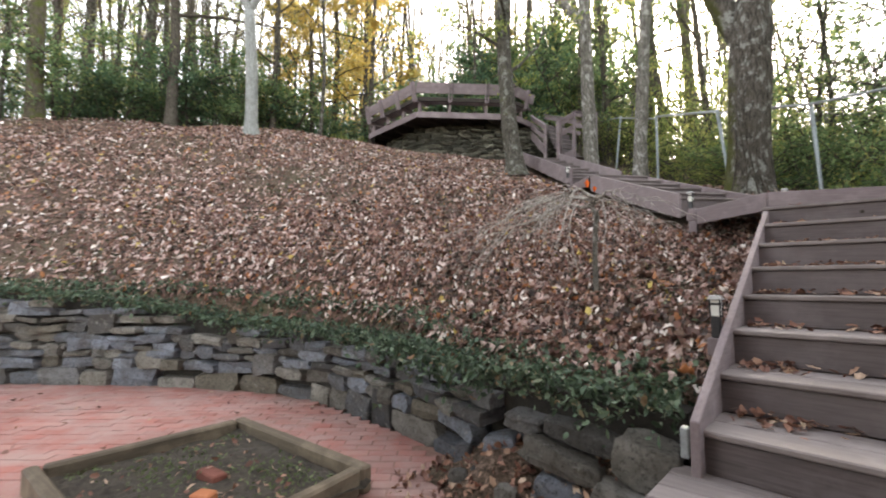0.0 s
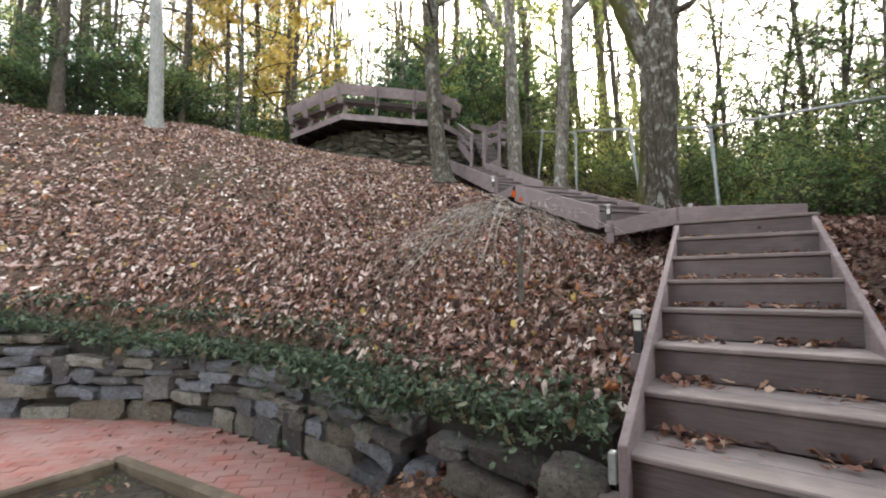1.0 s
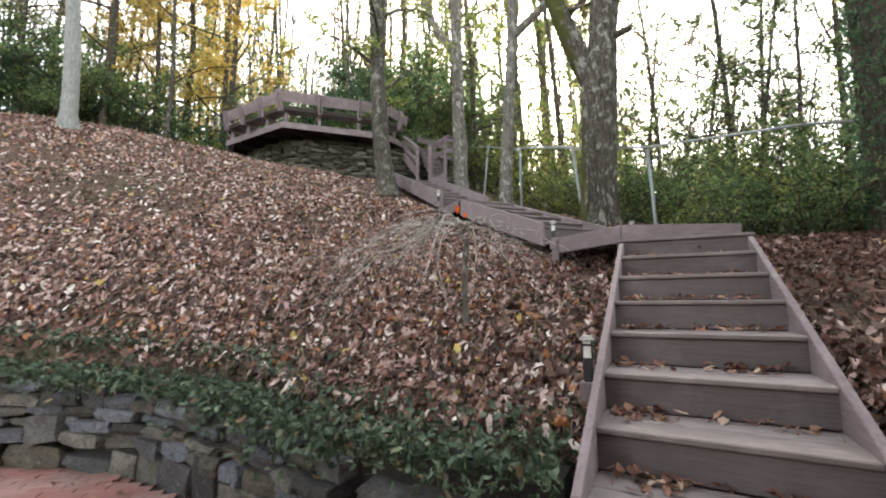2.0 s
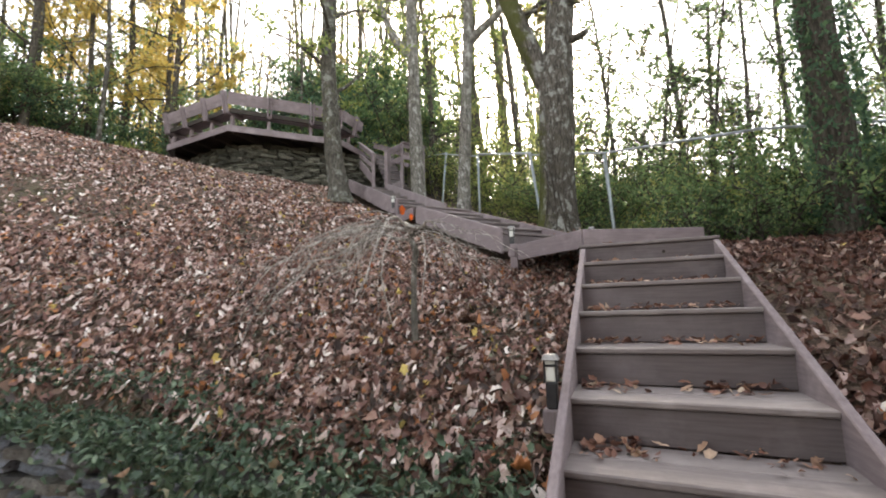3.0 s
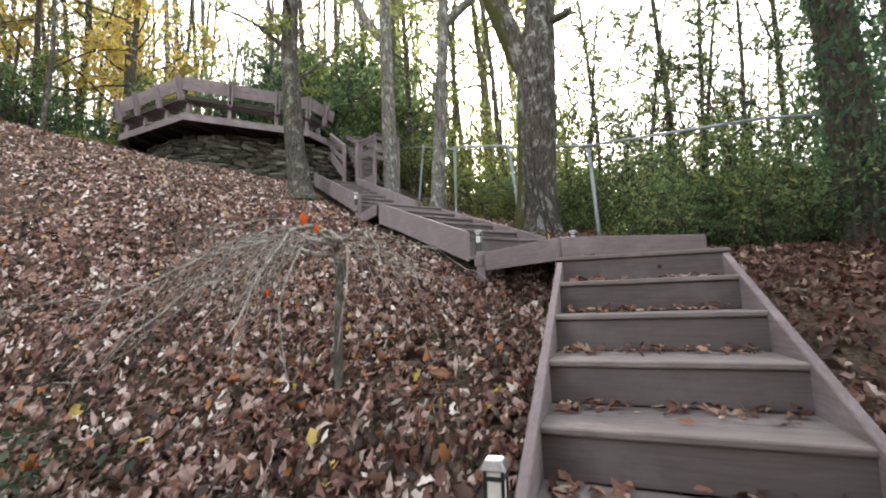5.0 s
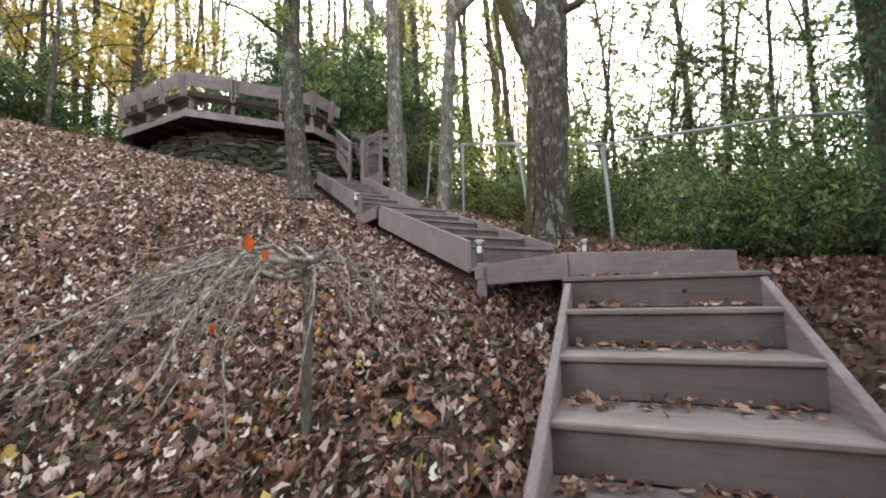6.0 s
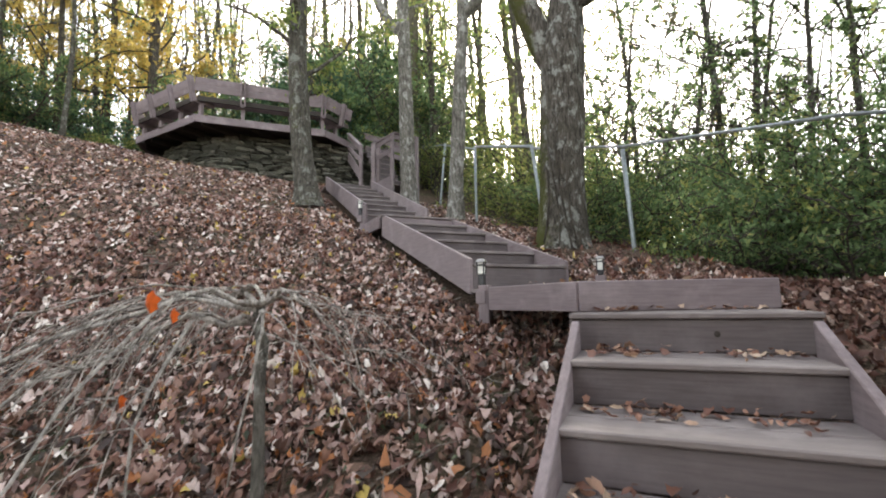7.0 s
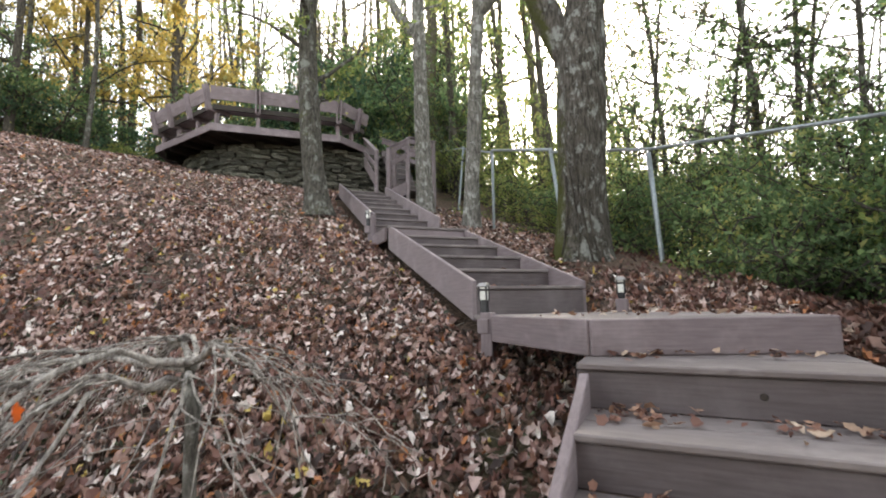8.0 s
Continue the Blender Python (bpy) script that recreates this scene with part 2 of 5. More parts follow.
def put(ob, m, parent):
    """Hang ob under parent so that its pose in the world is m (parents are never turned)."""
    ob.parent = parent
    ob.matrix_basis = Matrix.Translation(-BASE[parent.name]) @ m
    BASE[ob.name] = m.translation.copy()
    return ob


def part(name, me, parent, m=None, label=""):
    ob = new(name, me)
    if label:
        ob["label"] = label
    return put(ob, m if m is not None else Matrix(), parent)


BOXES = {}


def box_mesh(name, l, w, h, mat, bevel=0.006):
    key = (round(l, 3), round(w, 3), round(h, 3), mat.name, bevel)
    if key not in BOXES:
        bm = bmesh.new()
        bmesh.ops.create_cube(bm, size=1)
        bmesh.ops.scale(bm, vec=(l, w, h), verts=bm.verts)
        if bevel:
            bmesh.ops.bevel(bm, geom=bm.edges[:], offset=min(bevel, 0.3 * min(l, w, h)), segments=1, affect="EDGES")
        me = bpy.data.meshes.new(name)
        bm.to_mesh(me)
        bm.free()
        me.materials.append(mat)
        BOXES[key] = me
    return BOXES[key]


def plank(name, a, b, depth, thick, parent, mat=None, up=(0, 0, 1), label="", bevel=0.006):
    """A board from a to b (centre line), depth along up, thick across."""
    a, b = Vector(a), Vector(b)
    x = (b - a).normalized()
    y = Vector(up).cross(x).normalized()
    z = x.cross(y)
    m = Matrix((x, y, z)).transposed().to_4x4()
    m.translation = (a + b) / 2
    return part(name, box_mesh(name, (b - a).length, thick, depth, mat or STAIN, bevel), parent, m, label)


def prism(name, outline, z0, z1, mat, parent, label="", bevel=0.006):
    """A flat slab with the given outline (x, y), counter-clockwise."""
    bm = bmesh.new()
    cx, cy = sum(p[0] for p in outline) / len(outline), sum(p[1] for p in outline) / len(outline)
    f = bm.faces.new([bm.verts.new((x - cx, y - cy, 0)) for x, y in outline])
    top = bmesh.ops.extrude_face_region(bm, geom=[f])["geom"]
    bmesh.ops.translate(bm, vec=(0, 0, z1 - z0), verts=[v for v in top if isinstance(v, bmesh.types.BMVert)])
    bmesh.ops.recalc_face_normals(bm, faces=bm.faces[:])
    if bevel:
        bmesh.ops.bevel(bm, geom=bm.edges[:], offset=bevel, segments=1, affect="EDGES")
    me = bpy.data.meshes.new(name)
    bm.to_mesh(me)
    bm.free()
    me.materials.append(mat)
    return part(name, me, parent, Matrix.Translation((cx, cy, z0)), label)


def tube(points, radii, sides=8, lump=0.0):
    """Vertices and quads of a round tapering limb along points."""
    pts = [Vector(p) for p in points]
    vs, fs = [], []
    ref = Vector((0.31, 0.95, 0.05))
    for i, p in enumerate(pts):
        d = (pts[min(i + 1, len(pts) - 1)] - pts[max(i - 1, 0)]).normalized()
        u = d.cross(ref)
        u = u.normalized() if u.length > 0.05 else d.orthogonal().normalized()
        v = d.cross(u)
        for k in range(sides):
            a = 2 * math.pi * k / sides
            r = radii[i] * (1 + lump * (noise.noise(p * 1.3 + Vector((math.cos(a), math.sin(a), 0)) * 1.6)))
            vs.append(p + u * (math.cos(a) * r) + v * (math.sin(a) * r))
    for i in range(len(pts) - 1):
        for k in range(sides):
            q = (k + 1) % sides
            fs.append((i * sides + k, i * sides + q, (i + 1) * sides + q, (i + 1) * sides + k))
    fs.append(tuple(range((len(pts) - 1) * sides, len(pts) * sides)))
    return vs, fs


def joined(pieces):
    vs, fs = [], []
    for v, f in pieces:
        o = len(vs)
        vs += v
        fs += [tuple(i + o for i in q) for q in f]
    return vs, fs


# leaf outlines, tip along +x
OVAL = np.array([(-0.5, 0, 0), (-0.1, 0.26, 0.05), (0.5, 0, -0.03), (-0.1, -0.26, 0.05)])
OVAL_F = np.array([(0, 1, 2, 3)])
# a lobed leaf: midrib, upper rim, lower rim
LOBED = np.array([(-0.5, 0.0, 0.02), (-0.12, 0.0, 0.0), (0.18, 0.0, -0.02), (0.52, 0.0, 0.08), (-0.30, 0.21, 0.12), (-0.08, 0.23, 0.07), (0.13, 0.32, 0.15), (0.30, 0.16, 0.06),
                  (-0.30, -0.22, 0.14), (-0.08, -0.22, 0.06), (0.13, -0.30, 0.14), (0.30, -0.17, 0.05)])
LOBED_T = np.array([(0, 1, 4), (1, 5, 4), (1, 2, 5), (2, 6, 5), (2, 7, 6), (2, 3, 7), (1, 0, 8), (9, 1, 8), (2, 1, 9), (10, 2, 9), (11, 2, 10), (3, 2, 11)])


def leaves(name, places, sizes, mat, shape=OVAL, faces=OVAL_F, flat=0.0, normals=None, curl=1.0):
    """One mesh of many leaves; flat 0 turns them every way, 1 lays them down."""
    n = len(places)
    yaw, tilt, roll = rng.uniform(0, 2 * np.pi, n), rng.normal(0, 1, n) * (1.2 * (1 - flat) + 0.26 * flat), rng.normal(0, 1, n) * (1.2 * (1 - flat) + 0.34 * flat)
    t = np.repeat(shape[None], n, 0) * sizes[:, None, None]
    t[:, :, 2] *= rng.uniform(-0.6, 1.8, n)[:, None] * curl
    t[:, :, 1] *= rng.uniform(0.5, 1.2, n)[:, None]
    # each leaf is bent along and across
    t[:, :, 2] += (rng.normal(0, 0.75, n) * curl / sizes)[:, None] * t[:, :, 0] ** 2 + (rng.normal(0.4, 1.0, n) * curl / sizes)[:, None] * t[:, :, 1] ** 2
    c, s = np.cos(roll)[:, None], np.sin(roll)[:, None]
    y, z = t[:, :, 1] * c - t[:, :, 2] * s, t[:, :, 1] * s + t[:, :, 2] * c
    c, s = np.cos(tilt)[:, None], np.sin(tilt)[:, None]
    x, z = t[:, :, 0] * c + z * s, -t[:, :, 0] * s + z * c
    c, s = np.cos(yaw)[:, None], np.sin(yaw)[:, None]
    x, y = x * c - y * s, x * s + y * c
    if normals is not None:
        z = z - (normals[:, 0:1] * x + normals[:, 1:2] * y) / normals[:, 2:3]
    v = np.stack([x, y, z], -1) + places[:, None, :]
    f = faces[None] + (np.arange(n) * len(shape))[:, None, None]
    return big_mesh(name, v.reshape(-1, 3), f.reshape(-1, faces.shape[1]), mat)


# ---- the lie of the land ----
PATIO = -1.87
POWERS = [(0, 0), (0, 1), (0, 2), (0, 3), (0, 4), (1, 0), (1, 1), (1, 2), (1, 3), (2, 0), (2, 1), (2, 2), (3, 0), (3, 1)]
SLOPE = [-0.497, 3.628, -0.777, -2.919, 1.715, -0.176, -2.603, 1.102, -1.767, 3.178, -1.853, -0.234, 0.757, 0.489]
WALL_X = [-12.0, -9.0, -7.1, -6.06, -4.8, -3.9, -3.1, -2.1, -1.2, -0.1]
WALL_Y = [-9.2, -6.1, -4.2, -3.33, -2.50, -2.20, -2.10, -2.28, -2.48, -2.50]
WALL_TOP = [-0.45, -0.6, -0.78, -0.90, -1.12, -1.18, -1.2, -1.22, -1.25, -1.25]

UP = Vector((-0.743, 0.669, 0))
ACROSS = Vector((0.669, 0.743, 0))
FOOT = Vector((-0.99, 1.21, 0))


def wall_y(x):
    return sum(np.interp(x + d, WALL_X, WALL_Y) for d in (-0.3, -0.1, 0.1, 0.3)) / 4


def smooth(a, b, v):
    t = np.clip((v - a) / (b - a), 0, 1)
    return t * t * (3 - 2 * t)


def height(x, y):
    """Height of the ground, for arrays or numbers."""
    x, y = np.asarray(x, float), np.asarray(y, float)
    cx, cy = np.clip(x, -16, 3.2), np.clip(y, -4.5, 10.5)
    z = sum(c * (cx / 10) ** i * (cy / 10) ** j for (i, j), c in zip(POWERS, SLOPE))
    z = z + 0.27 * np.exp(-((x + 12.3) ** 2 + (y - 2.6) ** 2) / 9.0)
    z = z + 0.05 * np.sin(x * 1.7 + y * 0.6) * np.sin(y * 1.9 - x * 0.4) * smooth(-2.2, -1.0, y)
    far = np.maximum(np.abs(x + 6) - 12, 0) + np.maximum(np.abs(y - 2) - 10, 0)
    z = z - 0.02 * far + 0.22 * np.clip(y - 10.6, 0, 45) * smooth(3.0, -3.0, x) + 0.10 * np.clip(y - 9.0, 0, 40) * smooth(-4.0, 0.0, x) + 0.05 * np.clip(-16.5 - x, 0, 40) + 0.04 * np.clip(x - 4.2, 0, 40) - 0.35 * smooth(-13.0, -16.0, x) * smooth(3.0, 0.0, y)
    # the bank beside the lower flight levels off under the shrubs
    lim = 0.62 - 0.52 * smooth(0.3, 1.7, x) + 0.03 * np.clip(x - 4.2, 0, 60)
    over = np.maximum(z - lim + 0.06, 0) * smooth(0.2, 0.6, x)
    z = z - over * over / (over + 0.12)
    # under the lower flight
    own = smooth(0.30, 0.0, np.abs(x - 0.48) - 0.50) * smooth(0.5, 0.2, y)
    z = z - own * np.maximum(z - np.clip(0.496 * y - 0.30, -1.75, -0.1), 0)
    # under the platform and the two upper flights
    a = (x - FOOT.x) * UP.x + (y - FOOT.y) * UP.y
    b = (x - FOOT.x) * ACROSS.x + (y - FOOT.y) * ACROSS.y
    run = np.where(a < 0, 0.02, np.where(a < 3.3, 0.02 + 0.33 * a, 1.10 + 0.385 * (a - 3.3)))
    own = smooth(0.35, 0.05, np.abs(b - 0.48) - 0.5) * smooth(-2.2, -1.6, a) * smooth(8.4, 7.6, a)
    z = z - own * np.maximum(z - run, 0)
    # the patio, cut into the foot of the slope behind the wall
    side = smooth(0.0, 0.14, y - wall_y(x) - 0.16)
    low = np.where(x > -0.15, smooth(-0.15, 0.1, x), 0)
    cut = (1 - side) * (1 - low)
    top = np.interp(x, WALL_X, WALL_TOP) + 0.05
    bank = smooth(1.3, 0.15, y - wall_y(x)) * (1 - low) * side
    z = z + bank * (np.maximum(top, np.minimum(z, top + 0.15)) - z)
    return z * (1 - cut) + (PATIO - 0.05) * cut


def up_at(x, y):
    e = 0.05
    n = np.stack([-(height(x + e, y) - height(x - e, y)) / (2 * e), -(height(x, y + e) - height(x, y - e)) / (2 * e), np.ones_like(x)], -1)
    n[:, :2] = np.clip(n[:, :2], -0.7, 0.7)
    return n / np.linalg.norm(n, axis=1)[:, None]


def steps_of(lo, hi, a, b, fine, coarse):
    """Grid lines: fine between a and b, growing towards lo and hi."""
    mid = list(np.arange(a, b, fine))
    s, v = fine, a
    while v > lo:
        s *= coarse
        v -= s
        mid.insert(0, v)
    s, v = fine, b
    while v < hi:
        mid.append(v)
        s *= coarse
        v += s
    return np.array(mid + [hi + s])


gx, gy = steps_of(-900, 900, -13.5, 3.0, 0.10, 1.12), steps_of(-900, 900, -6.0, 9.0, 0.10, 1.12)
X, Y = np.meshgrid(gx, gy)
Z = height(X, Y)
i = np.arange(len(gy) - 1)[:, None] * len(gx) + np.arange(len(gx) - 1)[None]
quads = np.stack([i, i + 1, i + 1 + len(gx), i + len(gx)], -1).reshape(-1, 4)
ground = new("ground", big_mesh("ground", np.stack([X, Y, Z], -1).reshape(-1, 3), quads, GROUND, True))
tagged(ground, "sloping lawn of soil buried under brown autumn leaves", "ground", kind="structure")

# ---- unseen wall added behind the patio, keeps sky light off the steps ----
HX0, HX1, HY, HTOP = -2.0, 12.0, -7.0, 6.4
shade_wall = new("unseen_shade_wall", mesh_of("unseen_shade_wall", [(HX0, HY, -2.2), (HX1, HY, -2.2), (HX1, HY, HTOP), (HX0, HY, HTOP), (HX0, HY - 0.3, -2.2), (HX1, HY - 0.3, -2.2), (HX1, HY - 0.3, HTOP), (HX0, HY - 0.3, HTOP)],
                                  [(0, 1, 2, 3), (5, 4, 7, 6), (4, 0, 3, 7), (1, 5, 6, 2), (3, 2, 6, 7)], plain("shade_wall_brown", (0.10, 0.085, 0.07), (0.17, 0.15, 0.13), 6)))
tagged(shade_wall, "unseen plain wall added behind the patio to block sky light", "wall", kind="structure")

# ---- lower flight ----
RISE, RUN, WIDE = 0.186, 0.376, 0.945


def step(parent, k, a, u, v, z, width, depth, rise, over=0.0, back=0.0, skew=0.0):
    """One step: a riser board and two tread boards. a: left end of the nosing, u: forwards, v: across."""
    l, r = a - v * (over + 0.01), a + v * (width + over + 0.01) + u * skew
    top = Vector((0, 0, z))
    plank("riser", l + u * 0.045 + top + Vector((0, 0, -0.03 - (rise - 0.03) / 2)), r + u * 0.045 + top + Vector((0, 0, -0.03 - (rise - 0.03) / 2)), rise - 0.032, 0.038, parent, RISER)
    half = (depth + 0.03 - back) / 2
    for j in range(2):
        c = u * (0.006 + half * (j + 0.5)) + top + Vector((0, 0, -0.014))
        plank("tread", l + c, r + c, 0.028, half - 0.006, parent, TREAD)


def stringer(parent, a, b, deep, drop, thick=0.04):
    """A sloping side board with upright ends, its top edge from a to b."""
    a, b = Vector(a), Vector(b)
    d = Vector((b.x - a.x, b.y - a.y, 0)).normalized()
    n = Vector((-d.y, d.x, 0)) * (thick / 2)
    c = (a + b) / 2
    vs = []
    for p, low in ((a, drop), (b, deep)):
        for s in (-1, 1):
            vs += [p + n * s - c, p + n * s - Vector((0, 0, low)) - c]
    bm = bmesh.new()
    w = [bm.verts.new(v) for v in vs]
    for q in ((0, 1, 3, 2), (4, 6, 7, 5), (0, 4, 5, 1), (2, 3, 7, 6), (0, 2, 6, 4), (1, 5, 7, 3)):
        bm.faces.new([w[i] for i in q])
    bmesh.ops.recalc_face_normals(bm, faces=bm.faces[:])
    bmesh.ops.rotate(bm, verts=bm.verts, cent=(0, 0, 0), matrix=Matrix.Rotation(-math.atan2(d.y, d.x), 3, "Z"))
    bmesh.ops.bevel(bm, geom=bm.edges[:], offset=0.005, segments=1, affect="EDGES")
    me = bpy.data.meshes.new("stringer")
    bm.to_mesh(me)
    bm.free()
    me.materials.append(STAIN)
    return part("stringer", me, parent, Matrix.Translation(c) @ Matrix.Rotation(math.atan2(d.y, d.x), 4, "Z"))


EX, EY = Vector((1, 0, 0)), Vector((0, 1, 0))
lower = thing("garden_stairs", (0.47, -2.9, -1.5), "lower flight of mauve-brown stained timber steps strewn with leaves", "stairs", "flights of garden steps")
for k in range(8):
    step(lower, k, Vector((0.0, -k * RUN, 0)), EY, EX, -k * RISE, WIDE, 0.62 if k == 0 else RUN, RISE, over=0.05 if k == 0 else 0.0, skew=0.05 - 0.022 * k if k else 0.02)
for x in (-0.022, WIDE + 0.022):
    stringer(lower, (x, -7 * RUN - 0.05, -7 * RISE + 0.045), (x, -0.01, -0.035), 0.22, 0.26)

bm = bmesh.new()
bmesh.ops.create_cone(bm, cap_ends=True, segments=12, radius1=0.014, radius2=0.010, depth=0.006)
me = bpy.data.meshes.new("knot")
bm.to_mesh(me)
bm.free()
me.materials.append(UNDER)
part("knot", me, lower, Matrix.Translation((0.60, 0.036, -0.098)) @ Matrix.Rotation(math.pi / 2, 4, "X"), "dark knot in the riser board")

foot = thing("landing_deck", (0.5, -3.4, -1.7), "weathered wooden landing at the foot of the garden steps", "landing")
for j in range(5):
    plank("deck_board", (-0.13, -7 * RUN - 0.0 - 0.142 * j, -1.50), (1.12, -7 * RUN - 0.0 - 0.142 * j, -1.50), 0.03, 0.136, foot, TREAD)
plank("rim_board", (-0.12, -3.29, -1.6), (1.11, -3.29, -1.6), 0.17, 0.035, foot)
plank("rim_board", (-0.12, -3.26, -1.6), (-0.12, -2.6, -1.6), 0.17, 0.035, foot)

# ---- corner platform between the flights ----
PZ = 0.172
pll, pl, pr = (-0.755, 0.905), (-0.035, 0.262), (1.0, 0.705)
pbr, pbl = (0.62, 1.62), (-0.25, 1.84)
corner = thing("stair_platform", (0.1, 0.9, 0.0), "angled timber stair platform with wide fascia boards and a few leaves", "platform")
inner = [(pll[0] - 0.24, pll[1] + 0.24), (pl[0] + 0.004, pl[1] + 0.025), (pr[0] - 0.02, pr[1] + 0.012), pbr, pbl]
n_boards = 7
for j in range(n_boards):
    f0, f1 = j / n_boards + 0.004, (j + 1) / n_boards - 0.004
    mixp = lambda a, b, f: (a[0] + (b[0] - a[0]) * f, a[1] + (b[1] - a[1]) * f)
    prism("deck_board", [mixp(inner[1], inner[0], f0), mixp(inner[2], pbr, f0), mixp(inner[2], pbr, f1), mixp(inner[1], inner[0], f1)], PZ - 0.032, PZ - 0.002, TREAD, corner, bevel=0.003)
prism("deck_board", [inner[0], mixp(inner[2], pbr, 1.0), pbl], PZ - 0.034, PZ - 0.004, TREAD, corner, bevel=0.003)
for a, b in ((pll, pl), (pl, pr), (pr, pbr)):
    plank("fascia", (*a, PZ - 0.085), (*b, PZ - 0.085), 0.172, 0.036, corner)
post_at = (pll[0] - 0.06, pll[1] + 0.06)
plank("post", (*post_at, -0.35), (*post_at, PZ + 0.02), 0.085, 0.085, corner, up=(1, 0, 0))
plank("post", (0.75, 0.95, -0.6), (0.75, 0.95, PZ - 0.04), 0.085, 0.085, corner, up=(1, 0, 0))

# ---- middle flight, second landing and upper flight ----
middle = thing("garden_stairs", FOOT + UP * 1.2 + Vector((0, 0, 0.3)), "middle flight of mauve-brown stained timber garden steps", "stairs", "flights of garden steps")
FW = 0.97
for k in range(5):
    step(middle, k, FOOT + UP * (0.49 * k - 0.03), UP, ACROSS, 0.385 + 0.17 * k, FW, 0.49, 0.19 if k else 0.225)
for b in (-0.022, FW + 0.022):
    p = FOOT + ACROSS * b
    stringer(middle, p + Vector((0, 0, 0.425)), p + UP * 2.47 + Vector((0, 0, 1.255)), 0.30, 0.30)

rest = thing("stair_landing", FOOT + UP * 2.9 + Vector((0, 0, 1.0)), "small timber landing between two flights of steps", "landing")
for j in range(7):
    c = FOOT + UP * (2.42 + 0.146 * j) + Vector((0, 0, 1.225))
    plank("deck_board", c - ACROSS * 0.05, c + ACROSS * (FW + 0.05), 0.03, 0.138, rest, TREAD)
for b in (-0.065, FW + 0.065):
    p = FOOT + ACROSS * b + Vector((0, 0, 1.15))
    plank("fascia", p + UP * 2.50, p + UP * 3.30, 0.17, 0.036, rest)
plank("fascia", FOOT + UP * 2.385 + Vector((0, 0, 1.125)), FOOT + UP * 2.385 + ACROSS * FW + Vector((0, 0, 1.125)), 0.16, 0.036, rest)

upper = thing("garden_stairs", FOOT + UP * 5 + Vector((0, 0, 1.6)), "upper flight of mauve-brown stained timber garden steps", "stairs", "flights of garden steps")
for k in range(8):
    step(upper, k, FOOT + UP * (3.34 + 0.46 * k), UP, ACROSS, 1.42 + 0.186 * k, FW, 0.46 if k < 7 else 0.9, 0.19)
for b in (-0.022, FW + 0.022):
    p = FOOT + ACROSS * b
    stringer(upper, p + UP * 3.33 + Vector((0, 0, 1.57)), p + UP * 6.64 + Vector((0, 0, 2.87)), 0.30, 0.34)
plank("post", FOOT + UP * 3.32 + Vector((0, 0, 0.9)) - ACROSS * 0.08, FOOT + UP * 3.32 - ACROSS * 0.08 + Vector((0, 0, 1.55)), 0.07, 0.07, upper, up=(1, 0, 0))

# ---- railed flight up to the deck ----
DECK = 4.75
RING = [(-12.26, 5.45), (-9.46, 5.07), (-7.30, 7.29), (-7.25, 8.30), (-7.6, 11.2), (-9.8, 12.6), (-12.2, 12.2), (-13.9, 10.2), (-13.8, 7.4)]
railed = thing("railed_stairs", (-5.9, 7.6, 2.5), "short railed timber flight turning up to the deck", "stairs")
prism("landing_board", [(-5.25, 6.45), (-5.60, 7.25), (-6.35, 7.72), (-6.95, 7.05), (-6.22, 5.95)], 2.69, 2.72, TREAD, railed)
s0 = Vector((-6.30, 7.62, 0))
rv = (Vector((-5.68, 7.23, 0)) - s0).normalized()
ru = Vector((-rv.y, rv.x, 0))
W0 = 0.72
UPRUN = 0.52
for k in range(2):
    step(railed, k, s0 + ru * (0.26 * k), ru, rv, 2.92 + 0.19 * k, W0, 0.26 if k == 0 else 0.9, 0.19)


def post(p, z0, z1, wide=0.085):
    plank("post", Vector((p.x, p.y, z0)), Vector((p.x, p.y, z1)), wide, wide, railed, up=(1, 0, 0))


def rails(a, za, b, zb, deep=0.12):
    """A rail with a flat cap board, its top from za to zb."""
    plank("handrail", Vector((a.x, a.y, za - 0.02 - deep / 2)), Vector((b.x, b.y, zb - 0.02 - deep / 2)), deep, 0.035, railed)


def cap_rail(a, za, b, zb):
    plank("cap_rail", Vector((a.x, a.y, za)), Vector((b.x, b.y, zb)), 0.035, 0.12, railed)


near_l, near_r = s0 - rv * 0.03 - ru * 0.04, s0 + rv * (W0 + 0.03) - ru * 0.04
far_l, far_r = near_l + ru * UPRUN, near_r + ru * UPRUN
deck_end = Vector((*RING[3], 0))
for p, q in ((near_l, far_l), (near_r, far_r)):
    stringer(railed, p + Vector((0, 0, 3.02)), q + Vector((0, 0, 3.34)), 0.34, 0.34)
post(near_l, 2.45, 4.26)
post(near_r, 2.45, 4.07, 0.10)
post(far_l, 2.7, 4.42)
post(far_r, 2.7, 4.44)
rails(near_r, 4.06, far_r, 4.42)
cap_rail(near_r - ru * 0.06, 4.06, far_r + ru * 0.05, 4.455)
rails(near_r, 3.74, far_r, 4.08)
back_r = far_r + ru * 0.75
post(back_r, 2.7, 4.46)
cap_rail(far_r, 4.46, back_r + ru * 0.05, 4.47)
rails(far_r, 4.44, back_r, 4.45)
rails(far_r, 4.1, back_r, 4.1)
back_l = far_l + ru * 0.75
prism("landing_board", [tuple(p[:2]) for p in (far_l, far_r, back_r, back_l)], 3.08, 3.11, TREAD, railed)
